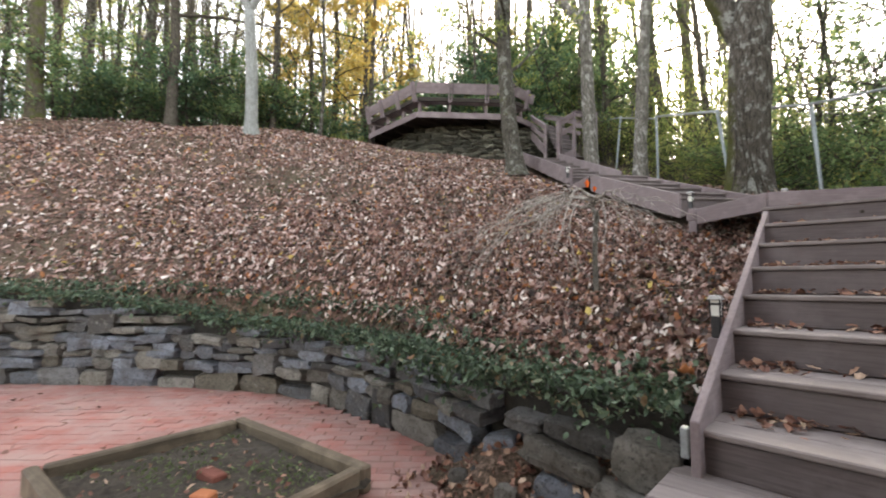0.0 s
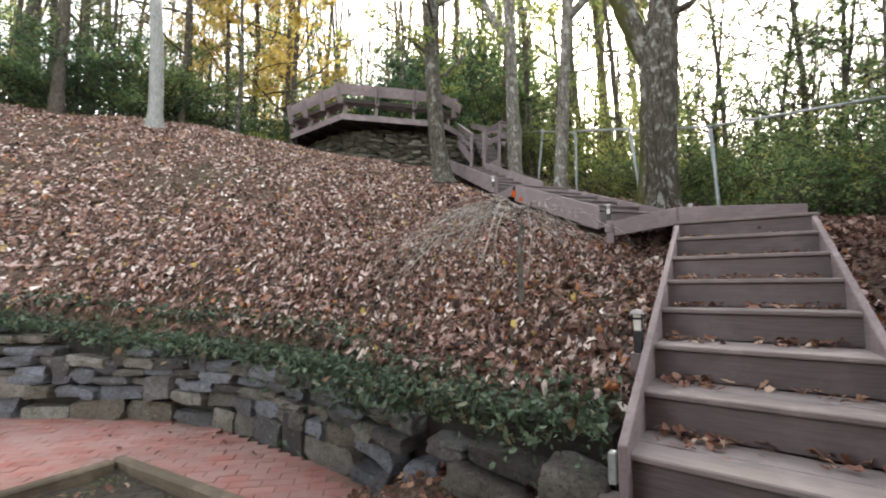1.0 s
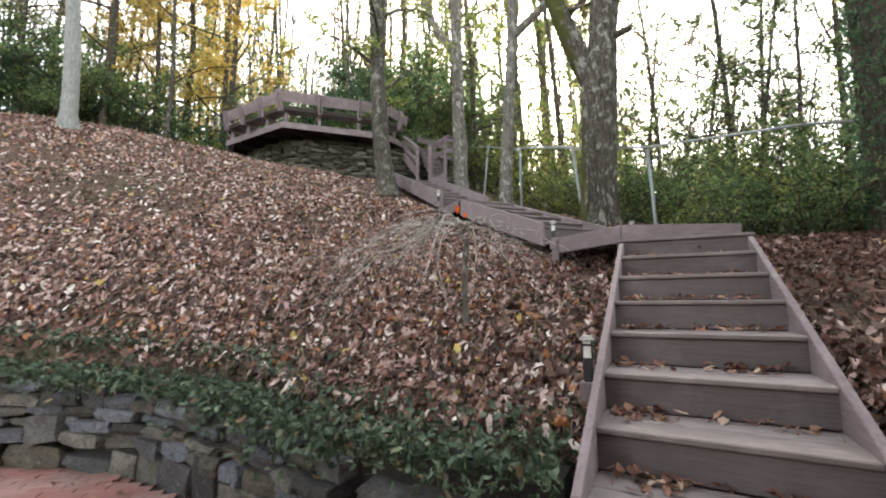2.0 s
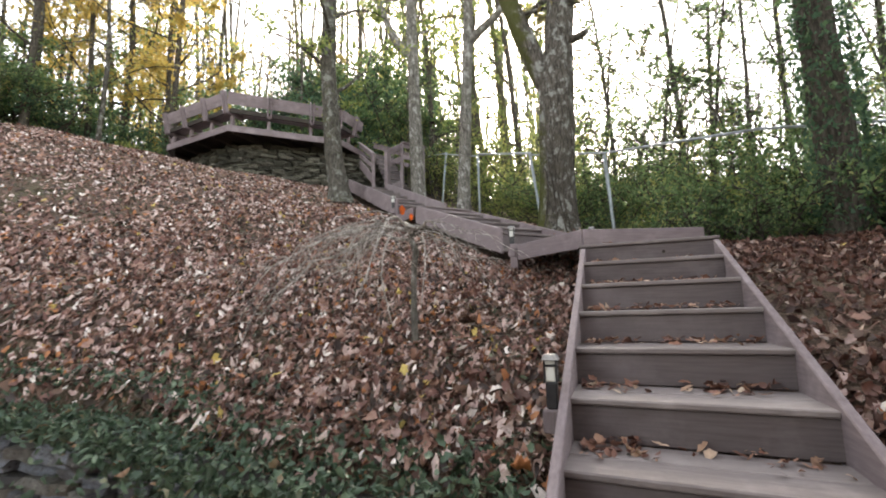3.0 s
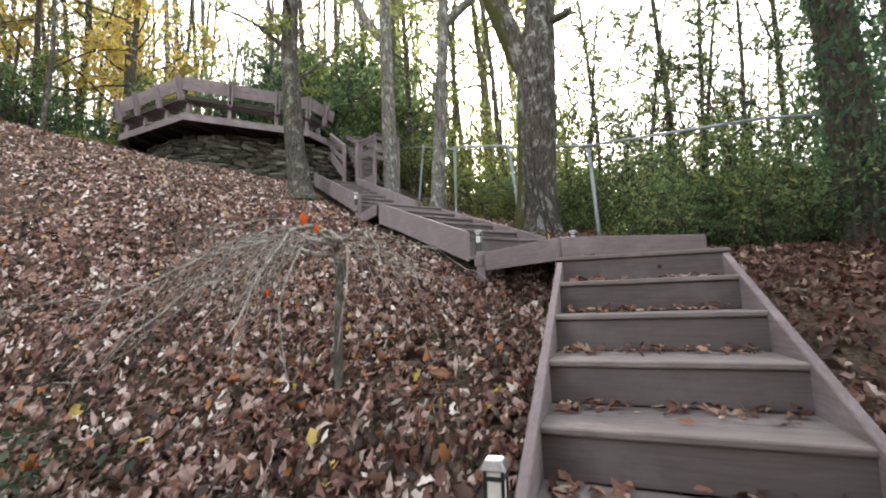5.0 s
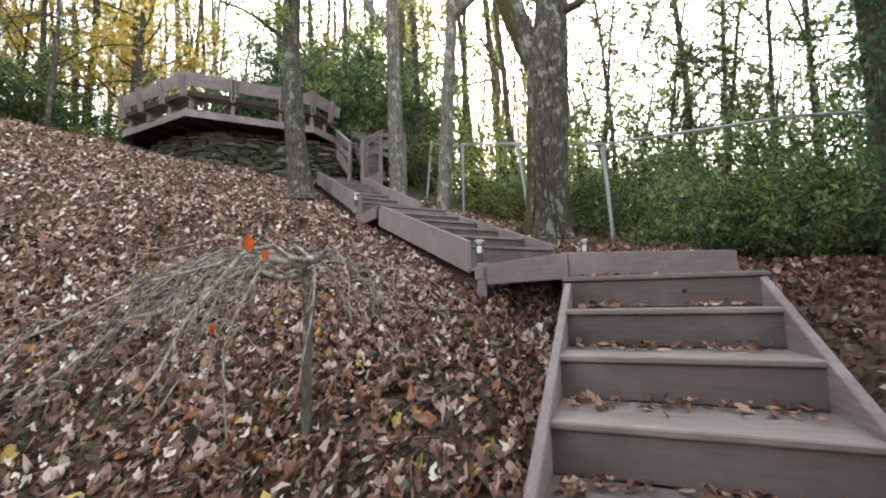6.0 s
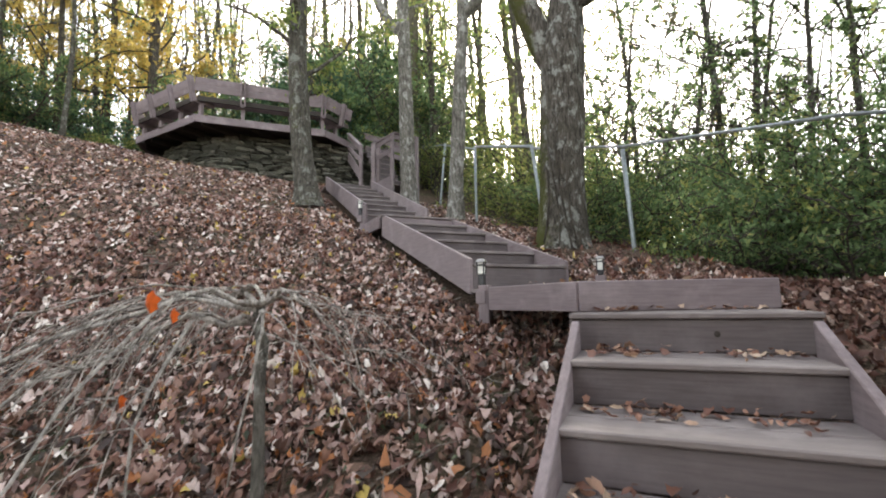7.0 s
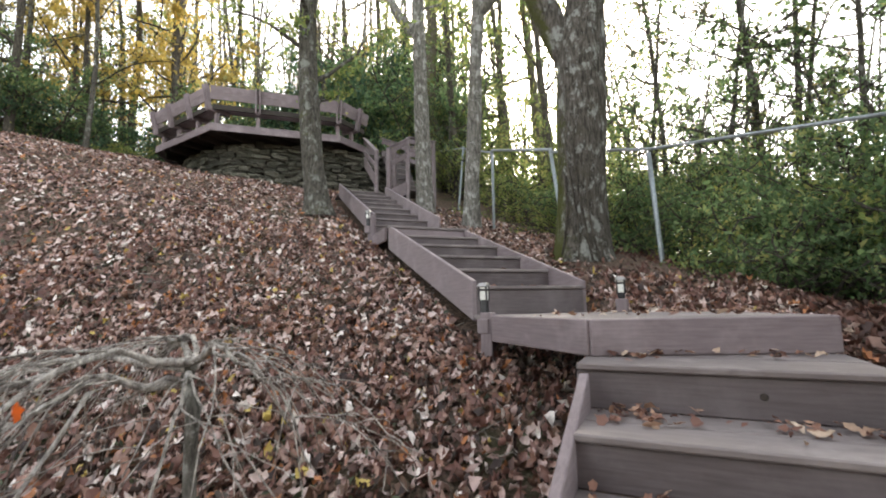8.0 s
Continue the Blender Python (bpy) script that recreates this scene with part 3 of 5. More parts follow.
# the last steps turn left up to the deck
for k in range(8):
    step(railed, k, far_l + ru * 0.05 - rv * (0.13 * k), -rv, ru, 3.30 + 0.19 * k, 0.7, 0.13 if k < 7 else 0.3, 0.19)
for p, q, z0, z1 in ((near_l, deck_end, 4.24, 4.98), (back_l, deck_end + Vector((0.1, 0.75, 0)), 4.5, 5.2)):
    cap_rail(p, z0 + 0.02, q, z1)
    rails(p, z0, q, z1 - 0.02)
    rails(p, z0 - 0.32, q, z1 - 0.34)
rails(near_l, 3.55, deck_end, 4.45, 0.24)

# ---- the deck on its stone base ----
deck = thing("deck", (-10.5, 8.5, 4.5), "raised octagonal timber deck edged by benches with slanting plank backs", "deck")


def inset(ring, d):
    cx, cy = sum(p[0] for p in ring) / len(ring), sum(p[1] for p in ring) / len(ring)
    out = []
    for x, y in ring:
        r = math.hypot(x - cx, y - cy)
        out.append((cx + (x - cx) * (r - d) / r, cy + (y - cy) * (r - d) / r))
    return out


core = inset(RING, 0.05)
for j in range(28):
    y0, y1 = 5.2 + 0.27 * j, 5.2 + 0.27 * j + 0.262
    ym = (y0 + y1) / 2
    xs = []
    for (ax, ay), (bx, by) in zip(core, core[1:] + core[:1]):
        if (ay - ym) * (by - ym) < 0:
            xs.append(ax + (bx - ax) * (ym - ay) / (by - ay))
    if len(xs) == 2:
        plank("deck_board", (min(xs), ym, DECK - 0.015), (max(xs), ym, DECK - 0.015), 0.03, 0.262, deck, TREAD)
for a, b in zip(RING, RING[1:] + RING[:1]):
    plank("fascia", (*a, DECK - 0.10), (*b, DECK - 0.10), 0.19, 0.04, deck)
joist_ring = inset(RING, 0.12)
# sheet added under the boards, its dark colour stands for the deck's shade
prism("subfloor", joist_ring, DECK - 0.05, DECK - 0.034, UNDER, deck, "sheet under the deck, coloured dark for the shade there")
for j in range(9):
    x = -13.2 + 0.75 * j
    ys = []
    for (ax, ay), (bx, by) in zip(joist_ring, joist_ring[1:] + joist_ring[:1]):
        if (ax - x) * (bx - x) < 0:
            ys.append(ay + (by - ay) * (x - ax) / (bx - ax))
    if len(ys) == 2:
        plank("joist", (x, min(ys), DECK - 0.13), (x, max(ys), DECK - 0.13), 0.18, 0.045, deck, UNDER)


def bench_side(a, b, posts):
    """A stretch of bench: slanting back of two planks, a seat, and paired uprights."""
    a, b = Vector((*a, 0)), Vector((*b, 0))
    d = (b - a).normalized()
    inn = Vector((-d.y, d.x, 0))
    lean = (Vector((0, 0, 1)) - inn * 0.22).normalized()
    for z, o in ((5.572, -0.10), (5.412, -0.064)):
        plank("back_board", a - d * 0.03 + inn * o + Vector((0, 0, z)), b + d * 0.03 + inn * o + Vector((0, 0, z)), 0.165, 0.04, deck, up=lean)
    for j in range(3):
        o = 0.09 + 0.15 * j
        plank("seat_board", a + d * 0.05 + inn * o + Vector((0, 0, 5.19)), b - d * 0.05 + inn * o + Vector((0, 0, 5.19)), 0.04, 0.145, deck)
    # dark board gives the band of shade below the seat
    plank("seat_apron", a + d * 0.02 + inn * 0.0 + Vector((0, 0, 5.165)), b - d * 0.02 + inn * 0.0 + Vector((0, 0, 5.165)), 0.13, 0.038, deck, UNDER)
    for f in posts:
        p = a + (b - a) * f
        for s in (-0.045, 0.045):
            q = p + d * s - inn * 0.175
            plank("upright", q + inn * 0.13 + Vector((0, 0, 5.06)), q + Vector((0, 0, 5.68)), 0.10, 0.04, deck, up=d.cross(lean))
        plank("seat_support", p - inn * 0.02 + Vector((0, 0, 5.10)), p + inn * 0.48 + Vector((0, 0, 5.10)), 0.10, 0.09, deck)
        plank("leg", p + inn * 0.16 + Vector((0, 0, DECK - 0.005)), p + inn * 0.16 + Vector((0, 0, 5.10)), 0.09, 0.09, deck, up=d)


bench_side(RING[0], RING[1], (0.02, 0.33, 0.67, 0.985))
bench_side(RING[1], RING[2], (0.34, 0.72, 0.985))
bench_side(RING[2], RING[3], (0.62,))
bench_side(RING[8], RING[0], (0.3, 0.7))
bench_side(RING[4], RING[5], (0.1, 0.5, 0.9))
bench_side(RING[5], RING[6], (0.1, 0.5, 0.9))
bench_side(RING[6], RING[7], (0.1, 0.5, 0.9))


# ---- stone masonry ----
def rock_mesh(name, mat, rough):
    """A rough block about one unit long, wide and high, with knocked corners."""
    bm = bmesh.new()
    bmesh.ops.create_cube(bm, size=1)
    bmesh.ops.subdivide_edges(bm, edges=bm.edges[:], cuts=1, use_grid_fill=True)
    seed = Vector((random.uniform(0, 99), random.uniform(0, 99), random.uniform(0, 99)))
    for v in bm.verts:
        out = sum(1 for c in v.co if abs(c) > 0.4)
        if out == 3:
            v.co *= random.uniform(0.80, 0.98)
        elif out == 2:
            v.co *= random.uniform(0.93, 1.03)
        v.co += noise.noise_vector(v.co * 1.7 + seed) * rough
    me = bpy.data.meshes.new(name)
    bm.to_mesh(me)
    bm.free()
    me.materials.append(mat)
    return me


def at_length(line, s):
    for a, b in zip(line, line[1:]):
        l = (b - a).length
        if s <= l:
            return a + (b - a) * (s / l), (b - a).normalized()
        s -= l
    return line[-1], (line[-1] - line[-2]).normalized()


def masonry(parent, line, base, top, meshes, lengths, heights, deep, limit=10 ** 9, foot=0.0, fallen=None):
    """Lays rows of stones along a line on the plan; base and top give heights along it."""
    total = sum((b - a).length for a, b in zip(line, line[1:]))
    low = min(base(s) for s in np.linspace(0, total, 40))
    high = max(top(s) for s in np.linspace(0, total, 40))
    z, made = low, 0
    while z < high:
        h = random.uniform(*heights) * (1 + foot * max(0.0, 1 - (z - low) / 0.22))
        s = random.uniform(-0.2, 0.0)
        while s < total:
            l = random.uniform(*lengths) * (0.75 + h / heights[1] * 0.5)
            mid = s + l / 2
            hh = h * random.choice((1, 1, 1.0, 1.12, 0.85, 0.7))
            if random.random() < 0.13:
                hh, l = h * 1.9, l * 0.8
            if 0 < mid < total and z + hh > base(mid) and z + hh * 0.6 < top(mid) and made < limit and not (fallen and fallen(mid, z)):
                p, d = at_length(line, mid)
                q = p + Vector((-d.y, d.x, 0)) * (0.06 + random.uniform(-0.045, 0.04))
                m = Matrix.Translation(q + Vector((0, 0, z + hh / 2))) @ Matrix.Rotation(math.atan2(d.y, d.x) + random.uniform(-0.05, 0.05), 4, "Z") @ Matrix.Rotation(random.gauss(0, 0.06), 4, "Y") @ Matrix.Diagonal((l * 0.95, deep, hh * 0.91, 1))
                put(new("stone", random.choice(meshes)), m, parent)
                made += 1
            s += l
        z += h


def backing(name, line, base, top, mat, behind, thick):
    """The solid wall behind the stones."""
    vs, fs = [], []
    total = sum((b - a).length for a, b in zip(line, line[1:]))
    n = 40
    for k in range(n + 1):
        s = total * k / n
        p, d = at_length(line, min(s, total - 1e-3))
        w = Vector((-d.y, d.x, 0))
        for o in (behind, behind + thick):
            vs += [p + w * o + Vector((0, 0, base(s) - 0.3)), p + w * o + Vector((0, 0, top(s)))]
    for k in range(n):
        a, b = 4 * k, 4 * k + 4
        fs += [(a, b, b + 1, a + 1), (a + 2, a + 3, b + 3, b + 2), (a + 1, b + 1, b + 3, a + 3), (a, a + 2, b + 2, b)]
    fs += [(0, 1, 3, 2), (4 * n, 4 * n + 2, 4 * n + 3, 4 * n + 1)]
    ob = new(name, mesh_of(name, vs, fs, mat))
    BASE[ob.name] = Vector((0, 0, 0))
    return ob


wall_line = [Vector((x, float(wall_y(x)), 0)) for x in np.linspace(-9.0, -0.12, 40)]
wall_len = np.cumsum([0] + [(b - a).length for a, b in zip(wall_line, wall_line[1:])])
wall_x_at = lambda s: float(np.interp(s, wall_len, [p.x for p in wall_line]))
wall_top = lambda s: float(np.interp(wall_x_at(s), WALL_X, WALL_TOP))
garden_wall = backing("retaining_wall", wall_line, lambda s: PATIO, lambda s: wall_top(s) - 0.05, WALLCORE, 0.10, 0.2)
tagged(garden_wall, "curved dry-stone retaining wall of blue-grey fieldstone topped with ivy", "wall", kind="structure")

base_ring = [Vector((*p, 0)) for p in ((-13.2, 7.0), (-12.0, 6.2), (-10.8, 5.92), (-9.7, 6.02), (-8.8, 6.7), (-8.0, 7.45), (-7.3, 8.3), (-6.85, 9.3))]
deck_len = np.cumsum([0] + [(b - a).length for a, b in zip(base_ring, base_ring[1:])])


def deck_ground(s):
    p, d = at_length(base_ring, min(max(s, 0), deck_len[-1] - 0.01))
    return float(height(p.x, p.y)) - 0.12


stone_base = backing("stone_base_wall", base_ring, deck_ground, lambda s: 4.56, WALLCORE, 0.10, 0.3)
tagged(stone_base, "curved wall of stacked grey ledgestone carrying the deck", "wall", kind="structure")

# ---- patio ----
patio = new("patio", mesh_of("patio", [(-14, -12, PATIO - 0.006), (-0.3, -12, PATIO - 0.006), (-0.3, -2.35, PATIO - 0.006), (-14, -2.0, PATIO - 0.006)], [(0, 1, 2, 3)], SAND))
tagged(patio, "worn red brick patio laid in running bond", "patio", kind="structure")
BASE[patio.name] = Vector((0, 0, 0))

# ---- planting bed on the patio ----
bed = thing("raised_bed", (-2.3, -3.8, PATIO), "low raised bed of weathered timbers filled with bare soil", "planter")
bc = [(-1.66, -3.14), (-3.06, -3.2), (-3.0, -4.42), (-1.45, -4.36)]
for a, b, e in ((bc[0], bc[1], 0.0), (bc[1], bc[2], 0.06), (bc[2], bc[3], 0.0), (bc[3], bc[0], 0.06)):
    va, vb = Vector((*a, PATIO + 0.075)), Vector((*b, PATIO + 0.075))
    d = (vb - va).normalized()
    plank("timber", va - d * (0.045 - e * 1.6), vb + d * (0.045 - e * 1.6), 0.155, 0.078, bed, TIMBER, bevel=0.014)
bm = bmesh.new()
bmesh.ops.create_grid(bm, x_segments=24, y_segments=24, size=0.5)
for v in bm.verts:
    v.co.z = 0.03 * noise.noise(v.co * 9) + 0.012 * noise.noise(v.co * 31)
me = bpy.data.meshes.new("soil")
bm.to_mesh(me)
bm.free()
me.materials.append(SOIL)
part("soil", me, bed, Matrix.Translation((-2.27, -3.78, PATIO + 0.075)) @ Matrix.Rotation(0.05, 4, "Z") @ Matrix.Diagonal((1.46, 1.2, 1, 1)), "dark crumbly soil with weeds")
for x, y, r in ((-2.30, -3.72, 0.1), (-2.05, -3.86, 0.5)):
    ob = new("loose_brick", box_mesh("loose_brick", 0.19 if r < 0.3 else 0.11, 0.09, 0.055, OLDBRICK if r < 0.3 else RAWBRICK, 0.008))
    ob.matrix_basis = Matrix.Translation((x, y, PATIO + 0.088)) @ Matrix.Rotation(r, 4, "Z")
    tagged(ob, "loose red brick lying on the soil of the raised bed" if r < 0.3 else "broken orange brick end lying on the soil", "brick", "loose bricks")

# ---- slumped end of the wall: a heap of soil and rocks by the foot of the steps ----
def heap_z(x, y):
    x, y = np.asarray(x, float), np.asarray(y, float)
    return PATIO - 0.03 + 0.30 * smooth(-3.02, -2.45, y) * smooth(-1.75, -1.0, x) + 0.03 * np.sin(x * 9 + y * 4) * np.sin(y * 11 - x * 3) * smooth(-1.75, -1.2, x)


hx, hy = np.meshgrid(np.linspace(-1.8, -0.08, 44), np.linspace(-3.08, -2.28, 24))
hi = np.arange(23)[:, None] * 44 + np.arange(43)[None]
heap = new("soil_heap", big_mesh("soil_heap", np.stack([hx, hy, heap_z(hx, hy)], -1).reshape(-1, 3), np.stack([hi, hi + 1, hi + 45, hi + 44], -1).reshape(-1, 4), GROUND, True))
tagged(heap, "slumped dark soil at the broken end of the wall", "soil", kind="structure")


def boulder(l, w, h):
    """A split fieldstone with worn edges and a slightly layered face."""
    bm = bmesh.new()
    bmesh.ops.create_cube(bm, size=1)
    bmesh.ops.subdivide_edges(bm, edges=bm.edges[:], cuts=4, use_grid_fill=True)
    seed = Vector((random.uniform(0, 99), random.uniform(0, 99), random.uniform(0, 99)))
    for v in bm.verts:
        c = v.co.copy()
        out = sorted(abs(k) for k in c)
        if out[1] > 0.45:
            v.co *= 0.93 if out[0] < 0.45 else 0.84
        v.co += noise.noise_vector(c * 1.4 + seed) * 0.11 + noise.noise_vector(c * 4.0 + seed) * 0.07
        v.co = Vector((v.co.x * l, v.co.y * w, v.co.z * h))
    me = bpy.data.meshes.new("rock")
    bm.to_mesh(me)
    bm.free()
    me.materials.append(STONE)
    return me


for x, y, z, l, w, h, a, tilt in ((-0.68, -2.56, -1.60, 0.46, 0.24, 0.11, 0.0, 0.17), (-0.60, -2.47, -1.49, 0.46, 0.22, 0.09, 0.0, 0.11), (-0.27, -2.53, -1.52, 0.28, 0.24, 0.20, 0.1, 0.2), (-0.66, -2.64, -1.76, 0.26, 0.2, 0.16, 0.1, 0.1),
                                 (-0.32, -2.66, -1.71, 0.30, 0.24, 0.19, 0.2, 0.1), (-0.97, -2.46, -1.485, 0.26, 0.2, 0.09, 0.0, 0.05), (-1.12, -2.46, -1.64, 0.22, 0.2, 0.10, 0.1, -0.1), (-0.14, -2.66, -1.74, 0.2, 0.2, 0.16, 0.9, 0.0),
                                 (-1.37, -2.58, -1.76, 0.09, 0.085, 0.19, 0.3, 0.15), (-1.26, -2.74, -1.81, 0.11, 0.1, 0.09, 0.3, 0.1), (-1.16, -2.68, -1.78, 0.09, 0.08, 0.09, 0.1, 0.1), (-0.9, -2.78, -1.78, 0.12, 0.1, 0.08, 0.1, 0.1)):
    ob = new("rock", boulder(l, w, h))
    ob.matrix_basis = Matrix.Translation((x, y, z)) @ Matrix.Rotation(a, 4, "Z") @ Matrix.Rotation(tilt, 4, "Y")
    tagged(ob, "rough grey fieldstone tumbled beside the steps", "rock", "tumbled rocks")


# ---- path lights ----
def path_light(at, h, label):
    t = thing("path_light", at, label, "garden light", "solar path lights")
    x, y, z = at
    plank("base", (x, y, z), (x, y, z + 0.10), 0.085, 0.085, t, STAIN, up=(1, 0, 0))
    plank("body", (x, y, z + 0.10), (x, y, z + h - 0.115), 0.05, 0.05, t, BLACK, up=(1, 0, 0), bevel=0.008)
    plank("lens", (x, y, z + h - 0.115), (x, y, z + h - 0.02), 0.05, 0.05, t, FROST, up=(1, 0, 0), label="frosted white lens")
    for sx in (-1, 1):
        for sy in (-1, 1):
            plank("corner_bar", (x + sx * 0.026, y + sy * 0.026, z + h - 0.12), (x + sx * 0.026, y + sy * 0.026, z + h - 0.02), 0.008, 0.008, t, BLACK, up=(1, 0, 0), bevel=0.001)
    plank("band", (x, y, z + h - 0.050), (x, y, z + h - 0.038), 0.06, 0.06, t, BLACK, up=(1, 0, 0), bevel=0.001)
    bm = bmesh.new()
    bmesh.ops.create_cone(bm, cap_ends=True, segments=4, radius1=0.056, radius2=0.036, depth=0.026)
    bmesh.ops.bevel(bm, geom=bm.edges[:], offset=0.003, segments=1, affect="EDGES")
    me = bpy.data.meshes.new("cap")
    bm.to_mesh(me)
    bm.free()
    me.materials.append(CAPSTEEL)
    part("cap", me, t, Matrix.Translation((x, y, z + h - 0.008)) @ Matrix.Rotation(math.pi / 4, 4, "Z"), "brushed steel cap")
    return t


path_light((-0.08, -1.875, -1.08), 0.335, "square black solar path light fixed beside the lower steps")
path_light((-0.835, 0.955, 0.05), 0.34, "square black solar path light at the platform corner")
path_light((-0.015, 1.70, 0.17), 0.26, "square black solar path light standing in the leaves")
path_light(tuple(FOOT + UP * 3.30 - ACROSS * 0.12 + Vector((0, 0, 1.28))), 0.33, "square black solar path light beside the upper steps")
white_box = thing("outlet_box", (-0.075, -2.66, -1.42), "small pale grey electrical box on the stair side", "electrical box")
plank("box_body", (-0.065, -2.66, -1.42), (-0.065, -2.66, -1.29), 0.035, 0.045, white_box, STEEL, up=(1, 0, 0))


# ---- fence ----
fence = thing("chain_fence", (-1.0, 4.6, 1.0), "old galvanised pipe fence with leaning posts among shrubs", "fence")


def pipe(name, a, b, r, parent=fence):
    vs, fs = tube([Vector(a), (Vector(a) + Vector(b)) / 2, Vector(b)], [r, r, r], 8)
    c = Vector(a)
    return part(name, mesh_of(name, [v - c for v in vs], fs, STEEL, True), parent, Matrix.Translation(c))


pipe("fence_post", (-5.02, 9.72, 2.5), (-4.80, 9.77, 4.76), 0.035)
pipe("fence_post", (-2.88, 6.85, 1.7), (-2.875, 6.85, 3.46), 0.03)
pipe("fence_post", (-1.08, 5.1, 1.0), (-1.28, 5.2, 2.72), 0.03)
pipe("fence_post", (0.27, 4.2, 0.3), (0.18, 4.22, 2.12), 0.032)
pipe("top_rail", (-7.2, 13.0, 6.0), (-4.80, 9.77, 4.72), 0.02)
pipe("top_rail", (-4.80, 9.77, 4.70), (-2.875, 6.85, 3.40), 0.02)
pipe("top_rail", (-2.875, 6.85, 3.45), (-1.28, 5.2, 2.70), 0.026)
pipe("top_rail", (-1.28, 5.2, 2.66), (0.2, 4.22, 2.16), 0.02)
pipe("top_rail", (0.2, 4.22, 2.16), (2.06, 2.60, 1.66), 0.019)
pipe("top_rail", (2.06, 2.60, 1.66), (3.4, 2.35, 1.44), 0.019)
pipe("fence_post", (3.4, 2.35, -0.3), (3.4, 2.35, 1.48), 0.032)


# ---- trees ----
def limb(start, direction, length, r0, r1, wander=0.12, bend=0.0, n=6):
    """A wandering limb: points and radii."""
    p, d = Vector(start), Vector(direction).normalized()
    pts, rad = [p.copy()], [r0]
    for k in range(n):
        d = (d + Vector((random.gauss(0, wander), random.gauss(0, wander), random.gauss(0, wander) + bend))).normalized()
        p = p + d * (length / n)
        pts.append(p.copy())
        rad.append(r0 + (r1 - r0) * (k + 1) / n)
    return pts, rad


def flared(pts, rad, foot=1.5, high=0.5):
    """Adds the flare of the root collar."""
    z0 = pts[0].z
    return [r * (1 + (foot - 1) * max(0, 1 - (p.z - z0) / high) ** 2) for p, r in zip(pts, rad)]


def branches(stem, rad, first, count, spread, length, depth=2, lift=0.35):
    """Branches off a stem: their tubes and the places for leaves."""
    tubes, tips = [], []
    n = len(stem)
    for k in range(count):
        f = first + (0.98 - first) * (k + random.random()) / count
        i = min(int(f * (n - 1)), n - 2)
        p = stem[i] + (stem[i + 1] - stem[i]) * (f * (n - 1) - i)
        a = random.uniform(0, 2 * math.pi)
        d = Vector((math.cos(a) * spread, math.sin(a) * spread, lift + random.uniform(-0.2, 0.5)))
        l = length * random.uniform(0.6, 1.25) * (1.15 - 0.6 * f)
        r = max(rad[i] * random.uniform(0.28, 0.5), 0.012)
        bp, br = limb(p, d, l, r, r * 0.3, 0.16, 0.02, 5)
        tubes.append(tube(bp, br, 6 if depth > 1 else 4))
        tips += [(q, l * 0.28) for q in bp[2:]]
        if depth > 1:
            t2, p2 = branches(bp, br, 0.3, 3, 0.9, l * 0.55, depth - 1, 0.25)
            tubes += t2
            tips += p2
    return tubes, tips


def crown_leaves(name, tips, count, size, mat, spread=1.0):
    pick = rng.integers(0, len(tips), count)
    c = np.array([tuple(t[0]) for t in tips])[pick]
    r = np.array([t[1] for t in tips])[pick]
    v = rng.normal(0, 1, (count, 3)) * (r * 0.55 * spread)[:, None]
    v[:, 2] *= 0.6
    return leaves(name, c + v, size * rng.uniform(0.6, 1.4, count), mat, flat=0.35)


def plant(name, at, pieces, mat, label, category, group="", crown=None, crown_label=""):
    """pieces: tubes in coordinates from the foot."""
    t = thing(name, at, label, category, group)
    vs, fs = joined(pieces)
    part("trunk", mesh_of("trunk", vs, fs, mat, True), t, Matrix.Translation(at))
    if crown:
        part("crown", crown, t, Matrix.Translation(at), crown_label)
    return t


def bg_tree(name, h, r, leafmat, count, label, lean=0.0, first=0.35, size=0.16, bark_mat=BARK_DARK, nb=9, length=3.0, depth=2):
    st, rd = limb((0, 0, -0.4), (lean, random.uniform(-0.05, 0.05), 1), h, r, r * 0.25, 0.035, 0.01, 12)
    tb, tips = branches(st, rd, first, nb, 0.9, length, depth)
    crown = crown_leaves("crown", tips, count, size, leafmat) if count else None
    return plant(name, (0, 0, 0), [tube(st, flared(st, rd, 1.35, 1.0), 9, 0.12)] + tb, bark_mat, label, "tree", "woodland trees", crown)


def ground_at(x, y):
    return float(height(x, y))


# the oak beside the platform
at = (-0.66, 4.0, ground_at(-0.66, 4.0) - 0.1)
base_z = at[2]


def along(points, base, n=14):
    """A smooth stem through control points (x, y, z, radius), from the foot of the tree."""
    c = np.array(points, float)
    t = np.linspace(0, 1, len(c))
    u = np.linspace(0, 1, n)
    q = np.stack([np.interp(u, t, c[:, k]) for k in range(4)], -1)
    q[1:-1] = (q[:-2] + 2 * q[1:-1] + q[2:]) / 4
    b = Vector(base)
    return [Vector(p[:3]) - b for p in q], [float(p[3]) for p in q]


st, rd = along([(-0.67, 4.0, base_z, 0.36), (-0.66, 4.0, 1.0, 0.325), (-0.61, 4.0, 1.9, 0.30), (-0.56, 4.0, 2.9, 0.30), (-0.53, 4.0, 3.6, 0.31), (-0.44, 4.0, 4.3, 0.25), (-0.36, 4.0, 5.2, 0.24), (-0.2, 4.1, 7.5, 0.19)], at, 20)
st2, rd2 = limb(st[-1], (0.08, 0.05, 1), 5, 0.19, 0.05, 0.06, 0.02, 10)
